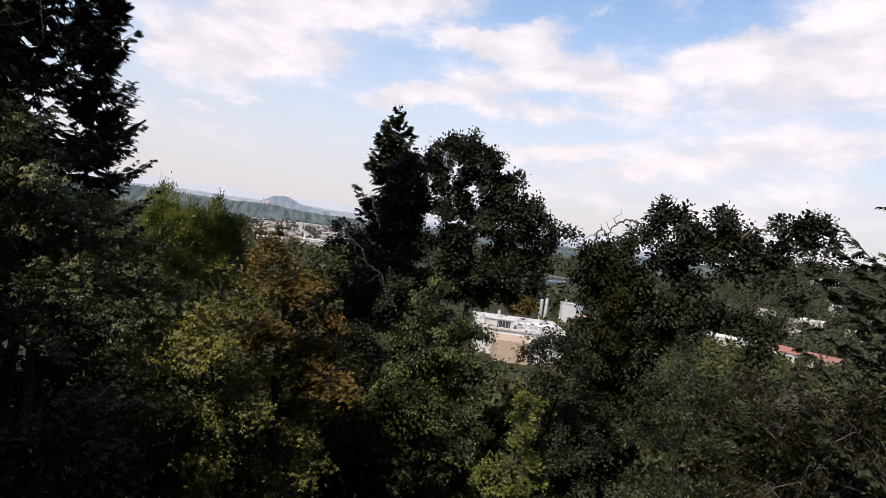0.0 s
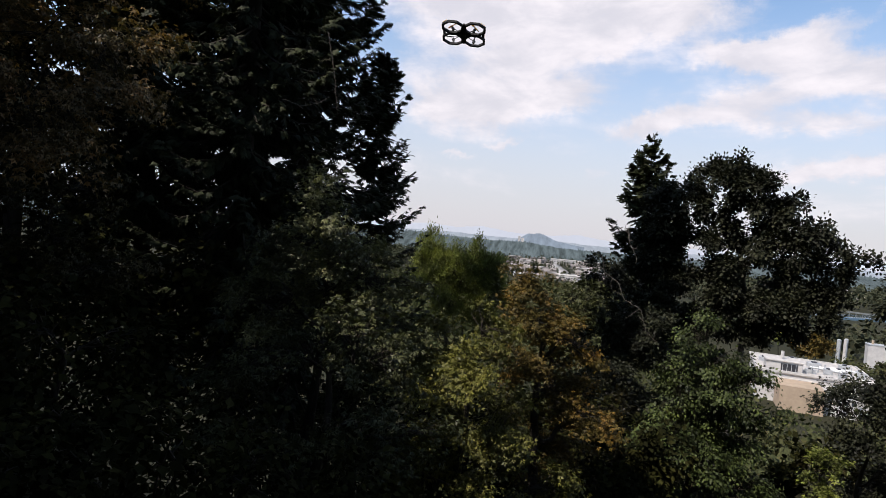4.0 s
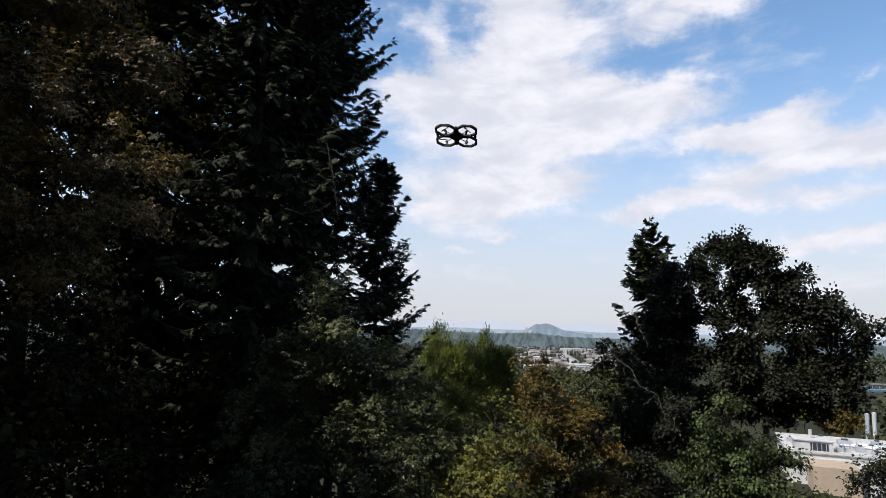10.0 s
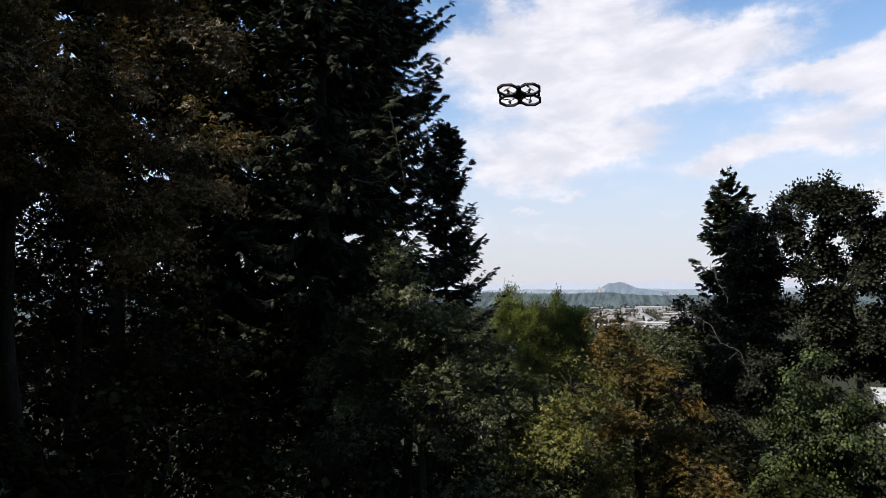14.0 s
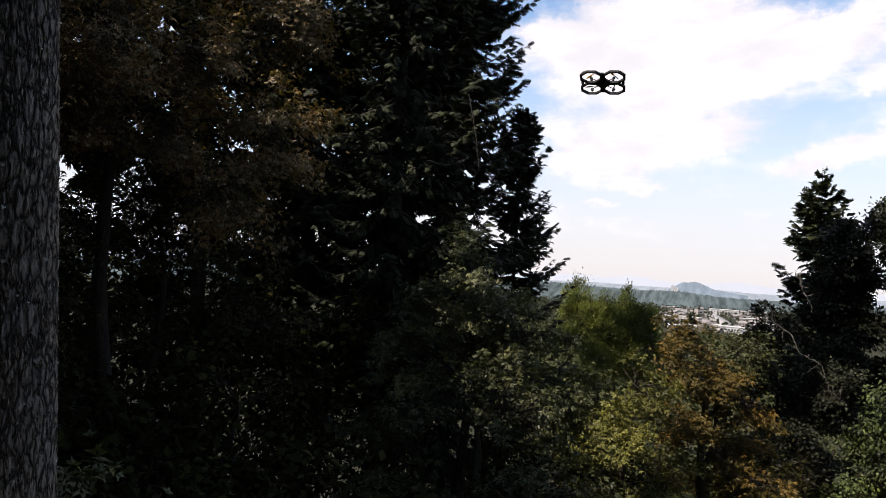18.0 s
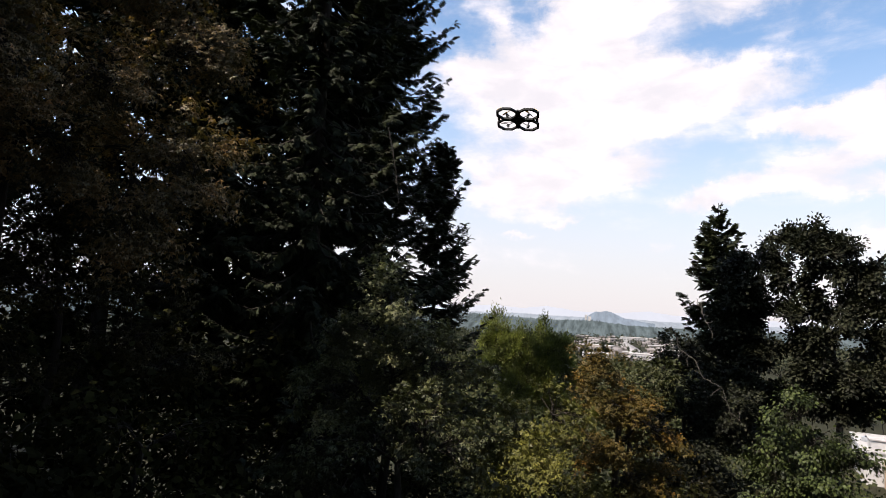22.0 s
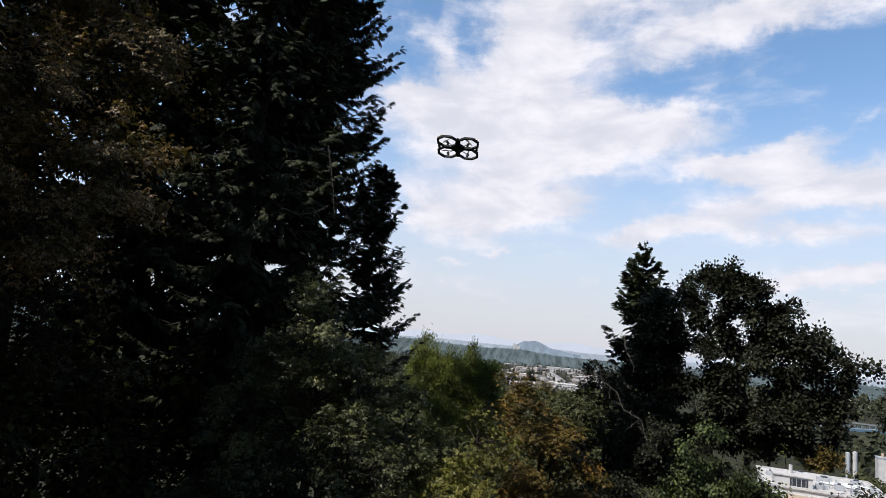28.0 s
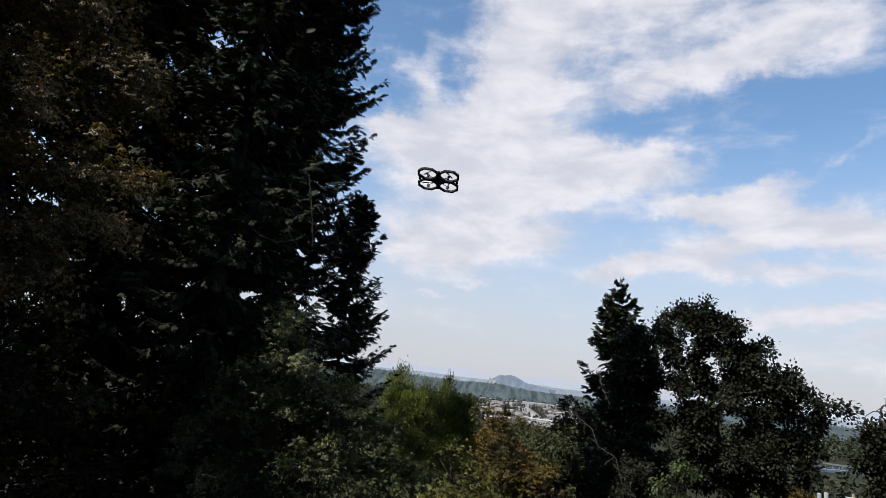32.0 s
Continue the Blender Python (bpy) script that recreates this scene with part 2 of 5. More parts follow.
def foliage(name, colors, rough=0.45, through=0.25, spec=0.5):
    """Leaves: each one (each island of the mesh) takes its own colour out of a short row; light shines through a little."""
    m = bpy.data.materials.new(name)
    m.use_nodes = True
    nt = m.node_tree
    bsdf = nt.nodes["Principled BSDF"]
    bsdf.inputs["Roughness"].default_value, bsdf.inputs["Specular IOR Level"].default_value = rough, spec
    geo = nd(nt, "ShaderNodeNewGeometry")
    ramp = nd(nt, "ShaderNodeValToRGB")
    cr = ramp.color_ramp
    while len(cr.elements) < len(colors):
        cr.elements.new(0.5)
    for i, c in enumerate(colors):
        cr.elements[i].position = i / (len(colors) - 1)
        cr.elements[i].color = (*c, 1)
    tc = nd(nt, "ShaderNodeTexCoord")
    n = nd(nt, "ShaderNodeTexNoise")
    n.inputs["Scale"].default_value, n.inputs["Detail"].default_value = 1.1, 4
    link(nt, tc.outputs["Object"], n.inputs["Vector"])
    # clumps look lit or dim by colour, in patches of tone: the row is read by the leaf's own chance and by a slow
    # pattern
    pick = math_node(nt, "ADD", math_node(nt, "MULTIPLY", geo.outputs["Random Per Island"], 0.4),
                     math_node(nt, "MULTIPLY", ramp_range(nt, n.outputs["Fac"], 0.3, 0.7), 0.6))
    link(nt, pick, ramp.inputs[0])
    fine = nd(nt, "ShaderNodeTexNoise")
    fine.inputs["Scale"].default_value = 30
    link(nt, tc.outputs["Object"], fine.inputs["Vector"])
    col = mix_color(nt, ramp_range(nt, fine.outputs["Fac"], 0.35, 0.75, 0, 0.35), ramp.outputs[0], tuple(c * 0.55 for c in colors[0]))
    link(nt, col, bsdf.inputs["Base Color"])
    tl = nd(nt, "ShaderNodeBsdfTranslucent")
    link(nt, mix_color(nt, 1.0, col, (1.0, 1.15, 0.6), "MULTIPLY"), tl.inputs["Color"])
    mx = nd(nt, "ShaderNodeMixShader")
    mx.inputs[0].default_value = through
    link(nt, bsdf.outputs[0], mx.inputs[1]), link(nt, tl.outputs[0], mx.inputs[2])
    link(nt, mx.outputs[0], nt.nodes["Material Output"].inputs[0])
    return m


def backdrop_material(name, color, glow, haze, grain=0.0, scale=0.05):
    """Distance: haze put into the land as a glow of the haze colour; grain: how far that glow varies, like tree tops
    standing out from one another.
    """
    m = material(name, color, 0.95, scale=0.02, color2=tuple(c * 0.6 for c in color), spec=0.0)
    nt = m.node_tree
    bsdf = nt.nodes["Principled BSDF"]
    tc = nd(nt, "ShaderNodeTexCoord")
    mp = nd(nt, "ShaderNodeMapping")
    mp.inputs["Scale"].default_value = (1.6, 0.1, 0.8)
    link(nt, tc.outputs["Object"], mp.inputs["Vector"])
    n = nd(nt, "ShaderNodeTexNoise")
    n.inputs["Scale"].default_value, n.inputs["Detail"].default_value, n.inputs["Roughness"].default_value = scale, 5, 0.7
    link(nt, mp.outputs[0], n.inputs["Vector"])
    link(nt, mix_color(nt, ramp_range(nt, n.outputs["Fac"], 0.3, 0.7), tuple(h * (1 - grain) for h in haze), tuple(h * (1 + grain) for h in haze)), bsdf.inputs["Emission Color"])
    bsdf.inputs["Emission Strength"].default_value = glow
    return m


BARK = material("bark", (0.04, 0.033, 0.028), 0.95, color2=(0.018, 0.015, 0.013), scale=9, bump=0.03, stretch=(1, 1, 0.25), stain=(0.045, 0.045, 0.036), spec=0.1)
BARK_OAK = material("oak_bark", (0.085, 0.08, 0.07), 0.95, color2=(0.04, 0.037, 0.032), scale=9, bump=0.02, stretch=(1, 1, 0.3), spec=0.1)
BARK_PALE = material("pale_bark", (0.1, 0.09, 0.074), 0.9, color2=(0.045, 0.04, 0.033), scale=12, bump=0.01, stretch=(1, 1, 0.3), spec=0.2)
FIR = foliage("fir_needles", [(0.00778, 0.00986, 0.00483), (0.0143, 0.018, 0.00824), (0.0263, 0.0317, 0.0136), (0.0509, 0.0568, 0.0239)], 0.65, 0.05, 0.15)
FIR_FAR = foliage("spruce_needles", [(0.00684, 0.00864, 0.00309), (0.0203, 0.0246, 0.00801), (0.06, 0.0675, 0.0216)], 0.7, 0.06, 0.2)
MAPLE_BROWN = foliage("browning_maple_leaves", [(0.0546, 0.0458, 0.0194), (0.11, 0.0836, 0.0326), (0.194, 0.123, 0.044), (0.378, 0.198, 0.0704)], 0.5, 0.2, 0.35)
MAPLE_GREEN = foliage("maple_leaves", [(0.045, 0.0486, 0.0216), (0.0765, 0.081, 0.0342), (0.126, 0.131, 0.054), (0.216, 0.207, 0.09)], 0.5, 0.2, 0.3)
# darker copy of the browning leaves: shade below the crown put into the colour
MAPLE_SHADED = foliage("dusky_maple_leaves", [(0.018, 0.0167, 0.00556), (0.0318, 0.0284, 0.0085), (0.0484, 0.0414, 0.0131), (0.081, 0.0636, 0.0212)], 0.55, 0.15, 0.2)
MAPLE_GOLD = foliage("turning_maple_leaves", [(0.0394, 0.0396, 0.0106), (0.0757, 0.0756, 0.0175), (0.128, 0.123, 0.0277), (0.212, 0.191, 0.0432)], 0.5, 0.22, 0.2)
MAPLE_ORANGE = foliage("orange_maple_leaves", [(0.0374, 0.0301, 0.00746), (0.0719, 0.0546, 0.0128), (0.125, 0.0814, 0.0179), (0.236, 0.122, 0.023)], 0.5, 0.22, 0.2)
LIME = foliage("yellow_green_leaves", [(0.0406, 0.0457, 0.0111), (0.0849, 0.0973, 0.0213), (0.158, 0.177, 0.0382), (0.302, 0.308, 0.0634)], 0.55, 0.28, 0.3)
# OAK, IVY, SHRUB, FRESH: dark gaps and lit leaf tops put into wide rows
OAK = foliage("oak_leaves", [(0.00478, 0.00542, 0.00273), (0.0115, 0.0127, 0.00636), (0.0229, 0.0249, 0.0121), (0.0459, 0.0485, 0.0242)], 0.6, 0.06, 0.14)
IVY = foliage("ivy_leaves", [(0.00746, 0.00994, 0.00375), (0.0196, 0.0265, 0.00795), (0.0446, 0.0594, 0.0166), (0.108, 0.134, 0.0369)], 0.55, 0.14, 0.15)
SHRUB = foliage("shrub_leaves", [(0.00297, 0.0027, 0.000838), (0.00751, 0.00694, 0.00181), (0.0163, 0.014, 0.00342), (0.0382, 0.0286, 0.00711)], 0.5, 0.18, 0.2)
OLIVE = foliage("olive_maple_leaves", [(0.0234, 0.027, 0.00972), (0.0405, 0.045, 0.0162), (0.063, 0.0675, 0.0243), (0.108, 0.106, 0.0389)], 0.5, 0.15, 0.25)
FRESH = foliage("fresh_green_leaves", [(0.00559, 0.00746, 0.00296), (0.0155, 0.0201, 0.00697), (0.0347, 0.0428, 0.0145), (0.0848, 0.093, 0.0348)], 0.5, 0.22, 0.25)
# greyer than the nearer woods: haze of the distance put into the leaf colour
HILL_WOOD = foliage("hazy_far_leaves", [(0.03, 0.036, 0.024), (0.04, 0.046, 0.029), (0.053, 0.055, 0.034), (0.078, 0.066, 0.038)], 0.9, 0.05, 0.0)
# near-black row: the shade of the closed wood is put into the colour
PAINTED_SHADE_LEAF = foliage("shade_leaves", [(0.00415, 0.00465, 0.00125), (0.0124, 0.0129, 0.0032), (0.0363, 0.0353, 0.00875)], 0.8, 0.12, 0.05)
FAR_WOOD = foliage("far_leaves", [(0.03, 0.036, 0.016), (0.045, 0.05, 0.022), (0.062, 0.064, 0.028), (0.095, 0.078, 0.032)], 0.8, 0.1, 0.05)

# ---- mesh tools ----


def linked(name, me, parent=None, label="", mat=None, smooth=False):
    if mat is not None:
        me.materials.append(mat)
    if smooth:
        me.polygons.foreach_set("use_smooth", [True] * len(me.polygons))
    ob = new(name, me)
    if parent is not None:
        ob.parent = parent
    if label:
        ob["label"] = label
    return ob


def mesh_of(name, verts, faces):
    """A mesh of equal polygons, from two arrays."""
    verts, faces = np.asarray(verts, np.float32), np.asarray(faces, np.int32)
    me = bpy.data.meshes.new(name)
    me.vertices.add(len(verts))
    me.vertices.foreach_set("co", verts.ravel())
    k = faces.shape[1]
    me.loops.add(faces.size)
    me.loops.foreach_set("vertex_index", faces.ravel())
    me.polygons.add(len(faces))
    me.polygons.foreach_set("loop_start", np.arange(0, faces.size, k, dtype=np.int32))
    me.update(calc_edges=True)
    return me


def part(name, bm, mat, parent=None, label="", smooth=False):
    me = bpy.data.meshes.new(name)
    bm.to_mesh(me)
    bm.free()
    return linked(name, me, parent, label, mat, smooth)


def box_bm(size, at=(0, 0, 0), bevel=0.0, rz=0.0):
    bm = bmesh.new()
    bmesh.ops.create_cube(bm, size=1.0, matrix=pose(*at, 0, 0, rz) @ Matrix.Diagonal((*size, 1)))
    if bevel:
        bmesh.ops.bevel(bm, geom=bm.edges[:], offset=bevel, segments=2, affect="EDGES")
    return bm


def cyl_bm(r0, r1, depth, at=(0, 0, 0), rot=(0, 0, 0), seg=16, bevel=0.0):
    bm = bmesh.new()
    bmesh.ops.create_cone(bm, cap_ends=True, segments=seg, radius1=r0, radius2=r1, depth=depth, matrix=pose(*at, *rot))
    return bm


def tube(points, r0, r1, sides=7, wobble=0.0, rng=None):
    """Vertices and quads of a tapering tube through the points."""
    p = np.asarray(points, float)
    n = len(p)
    d = np.gradient(p, axis=0)
    d /= np.linalg.norm(d, axis=1, keepdims=True) + 1e-9
    ref = np.where(np.abs(d[:, 2:3]) > 0.9, np.array([[1.0, 0, 0]]), np.array([[0, 0, 1.0]]))
    u = np.cross(d, ref)
    u /= np.linalg.norm(u, axis=1, keepdims=True)
    w = np.cross(d, u)
    r = np.linspace(r0, r1, n)[:, None]
    a = np.linspace(0, 2 * np.pi, sides, endpoint=False)
    rr = r[:, :, None] * np.ones((1, sides, 1))
    if wobble and rng is not None:
        rr = rr * (1 + wobble * rng.normal(size=(n, sides, 1)))
    v = p[:, None] + rr * (np.cos(a)[None, :, None] * u[:, None] + np.sin(a)[None, :, None] * w[:, None])
    i = np.arange(n - 1)[:, None] * sides
    j = np.arange(sides)[None]
    k = (j + 1) % sides
    f = np.stack([i + j, i + k, i + sides + k, i + sides + j], -1).reshape(-1, 4)
    return v.reshape(-1, 3), f


def merged(pieces):
    vs, fs, n = [], [], 0
    for v, f in pieces:
        vs.append(v)
        fs.append(f + n)
        n += len(v)
    return np.concatenate(vs), np.concatenate(fs)


# leaves along x with their faces up: a blunt one folded along its rib, a three-lobed one, a narrow one, and a plain one for far crowns
LEAF = (np.array([(0, 0, 0), (0.45, 0.36, 0.08), (1, 0, -0.1), (0.45, -0.36, 0.08)]), np.array([(0, 1, 2, 3)]))
BLUNT = (np.array([(0, 0, 0), (0.32, 0.3, 0.09), (0.78, 0.31, 0.05), (1, 0, -0.08), (0.78, -0.31, 0.05), (0.32, -0.3, 0.09)]), np.array([(0, 1, 2, 3), (0, 3, 4, 5)]))
NARROW = (np.array([(0, 0, 0), (0.45, 0.15, 0.04), (1, 0, -0.1), (0.45, -0.15, 0.04)]), np.array([(0, 1, 2, 3)]))
LOBED = (np.array([(0, 0, 0), (0.5, 0.2, 0.08), (1, 0, -0.16), (0.5, -0.2, 0.08),
                   (0.16, 0.34, 0.03), (0.5, 0.74, -0.14), (0.46, 0.16, 0.07), (0.16, -0.34, 0.03), (0.5, -0.74, -0.14), (0.46, -0.16, 0.07)]),
         np.array([(0, 1, 2, 3), (0, 6, 5, 4), (0, 7, 8, 9)]))


def frond():
    """A flat spray of a fir: a middle blade and pairs of narrow side blades, drooping to its end."""
    v, f = [], []
    rows = [(0, 0, 1.0, 0.07)]
    for x, a, ln in ((0.04, 44, 0.26), (0.22, 42, 0.3), (0.42, 40, 0.3), (0.62, 36, 0.26)):
        rows += [(x, a, ln, 0.085), (x + 0.08, -a, ln, 0.085)]
    for x, a, ln, w in rows:
        c, s = math.cos(radians(a)), math.sin(radians(a))
        k = len(v)
        for u, q, z in ((0, 0, 0), (0.5, w, 0.03), (1, 0, -0.1), (0.5, -w, 0.03)):
            v.append((x + u * ln * c - q * s, u * ln * s + q * c, z - 0.16 * (x + u * ln * c) ** 2))
        f.append((k, k + 1, k + 2, k + 3))
    return np.array(v), np.array(f)


FROND = frond()


def scatter(template, at, ahead, up, size, width=1.0):
    """Many copies of one leaf: places, ways they point, ways their faces look, and lengths."""
    tv, tf = template
    x = ahead / (np.linalg.norm(ahead, axis=1, keepdims=True) + 1e-9)
    y = np.cross(up, x)
    y /= np.linalg.norm(y, axis=1, keepdims=True) + 1e-9
    z = np.cross(x, y)
    s = np.asarray(size)[:, None, None]
    v = at[:, None] + s * (tv[None, :, 0:1] * x[:, None] + width * tv[None, :, 1:2] * y[:, None] + tv[None, :, 2:3] * z[:, None])
    f = tf[None] + (np.arange(len(at)) * len(tv))[:, None, None]
    return v.reshape(-1, 3), f.reshape(-1, tf.shape[1])


def ground_z(x, y):
    """The hillside: steep below the viewer, then the valley floor; wooded rises far off to the right."""
    x, y = np.asarray(x, float), np.asarray(y, float)
    s = np.maximum(y + 0.15 * np.abs(x) * (y > 0), 0)
    b = np.degrees(np.arctan2(x, y))
    fall = 0.62 * np.clip((b + 62) / 40, 0.12, 1)
    z = 43.4 - fall * s + np.minimum(y, 0) * -0.06
    z = np.where(s > 45, 43.4 - fall * 45 - (43.4 - fall * 45) * (1 - np.exp(-(s - 45) / 60.0)), z)
    z = np.maximum(z, 0)
    r = np.hypot(x, y)
    rise = np.clip((r - 430) / 450, 0, 1) * np.clip((b - 36) / 9, 0, 1) * np.clip((100 - b) / 25, 0, 1)
    return z + 46 * rise * rise * (3 - 2 * rise) + 0.25 * np.sin(x * 0.9) * np.cos(y * 0.7) * np.clip((60 - r) / 60, 0, 1)


def polar(az, el, d):
    """The place at a bearing and height (degrees) and a plan distance from the viewer."""
    a = radians(az)
    return np.array([d * math.sin(a), d * math.cos(a), EYE + d * math.tan(radians(el))])


# ---- trees ----


def limb_path(a, b, rng, sag=0.12, n=7):
    t = np.linspace(0, 1, n)[:, None]
    a, b = np.asarray(a), np.asarray(b)
    ln = np.linalg.norm(b - a)
    mid = np.sin(np.pi * t) * rng.normal(0, sag * ln * 0.6, (1, 3)) + np.sin(2 * np.pi * t) * rng.normal(0, sag * ln * 0.35, (1, 3))
    lift = np.array([[0, 0, 1]]) * np.sin(np.pi * t) * ln * 0.08
    return a + (b - a) * t + mid + lift


def broadleaf(name, label, base, d, blobs, mat, leaf, size, density, seed, category="tree", trunk_r=0.22, bark=BARK, twiggy=1.0, cluster=0.5, droop=0.3, depth=1.0, per=40, face=0.35, fan=1.0, group="", flat=0.32, tuft=0.0, fill=1.0):
    """A leafy tree: tapered trunk, a limb to every bough, twigs, and leaves in sprays at the twigs' ends.
    blobs: the boughs, as bearing, height and half size (degrees) at the plan distance d; tuft: the size of the clumps
    into which each bough's leaves gather, with air between them."""
    rng = np.random.default_rng(seed)
    bx, by = base[0], base[1]
    root = np.array([bx, by, float(ground_z(bx, by)) - 0.3])
    tree = tagged(new(name), label, category, group)
    tree.location = root
    cs, rs = [], []
    for az, el, r in blobs:
        rad = d * radians(r)
        dd = d + rng.uniform(-0.5, 0.5) * min(rad * 2.0, 4) * depth
        cs.append(polar(az, el, dd) * np.array([1, 1, 1]))
        rs.append(rad * dd / d)
    cs, rs = np.array(cs), np.array(rs)
    mid = cs.mean(0)
    top = np.array([mid[0] * 0.7 + bx * 0.3, mid[1] * 0.7 + by * 0.3, cs[:, 2].min() * 0.35 + cs[:, 2].max() * 0.65])
    tp = limb_path(root, top, rng, 0.05, 12)
    v, f = tube(tp - root, trunk_r, trunk_r * 0.3, 9, 0.05, rng)
    linked("trunk", mesh_of("trunk", v, f), tree, "", bark, True)
    twigs, at, ahead, up = [], [], [], []
    # every bough's limb leaves the nearest older limb, from below
    stock, girth = tp[4:], np.linspace(trunk_r, trunk_r * 0.3, len(tp))[4:]
    order = np.argsort(np.linalg.norm(cs - (tp[6] * 0.4 + top * 0.6), axis=1))
    for c, r in zip(cs[order], rs[order]):
        gap = stock - c
        cost = np.linalg.norm(gap, axis=1) + fan * np.maximum(gap[:, 2] + 0.45 * np.hypot(gap[:, 0], gap[:, 1]), 0)
        k = int(np.argmin(cost))
        lp = limb_path(stock[k], c, rng, 0.16)
        g = min(girth[k] * 0.72, trunk_r * 0.4)
        v, f = tube(lp - root, g, max(g * 0.35, 0.014), 6, 0.05, rng)
        linked("limb", mesh_of("limb", v, f), tree, "", bark, True)
        stock, girth = np.concatenate([stock, lp[2:]]), np.concatenate([girth, np.linspace(g, max(g * 0.35, 0.014), len(lp))[2:]])
        n = max(5, int(density * (r / cluster) ** 2 * 9.0))
        q = rng.normal(size=(n, 3))
        q /= np.linalg.norm(q, axis=1, keepdims=True)
        q *= (rng.uniform(0.12, 1.0, (n, 1)) ** 0.5) * r * rng.uniform(0.75, 1.2, (n, 1))
        q[:, 2] *= 0.95
        if tuft:
            k = max(3, int(1.7 * fill * (r / tuft) ** 1.7))
            tc = rng.normal(size=(k, 3))
            tc *= (rng.uniform(0.1, 1.0, (k, 1)) ** 0.45) * r / np.linalg.norm(tc, axis=1, keepdims=True)
            q = tc[rng.integers(0, k, n)] + rng.normal(size=(n, 3)) * tuft * np.array([0.42, 0.42, 0.26])
            for p in tc:
                twigs.append(tube(limb_path(lp[rng.integers(2, len(lp))], c + p, rng, 0.2, 5) - root, 0.01 * twiggy + 0.006, 0.006, 4))
        tips = c + q
        for i in range(0, n, 1 + n // 40):
            s = lp[rng.integers(3, len(lp))]
            tw = limb_path(s, tips[i], rng, 0.16, 4)
            twigs.append(tube(tw - root, 0.012 * twiggy + 0.004, 0.005, 3))
        m = per
        spread = rng.normal(size=(n, m, 3)) * cluster * np.array([0.5, 0.5, flat]) * rng.uniform(0.6, 1.2, (n, 1, 1))
        spread[..., 2] -= 0.45 * (spread[..., :2] * (q / (np.linalg.norm(q, axis=1, keepdims=True) + 1e-9))[:, None, :2]).sum(-1)
        pos = (tips[:, None] + spread).reshape(-1, 3)
        outw = spread.reshape(-1, 3) / cluster + 0.7 * np.repeat(q / (r + 1e-6), m, 0) + rng.normal(0, 0.45, (n * m, 3))
        outw[:, 2] -= droop
        nrm = np.array([0, 0, 1.0]) + rng.normal(0, 0.5, (n * m, 3)) + face * np.repeat(q / (r + 1e-6), m, 0)
        at.append(pos), ahead.append(outw), up.append(nrm)
    at, ahead, up = np.concatenate(at), np.concatenate(ahead), np.concatenate(up)
    v, f = scatter(leaf, at - root, ahead, up, size * rng.uniform(0.55, 1.25, len(at)))
    crown = linked("crown", mesh_of("crown", v, f), tree, "", mat)
    crown["kind"] = "stuff"
    if twigs:
        v, f = merged(twigs)
        tw = linked("twig_work", mesh_of("twig_work", v, f), tree, "", bark)
        tw["kind"] = "stuff"
    return tree


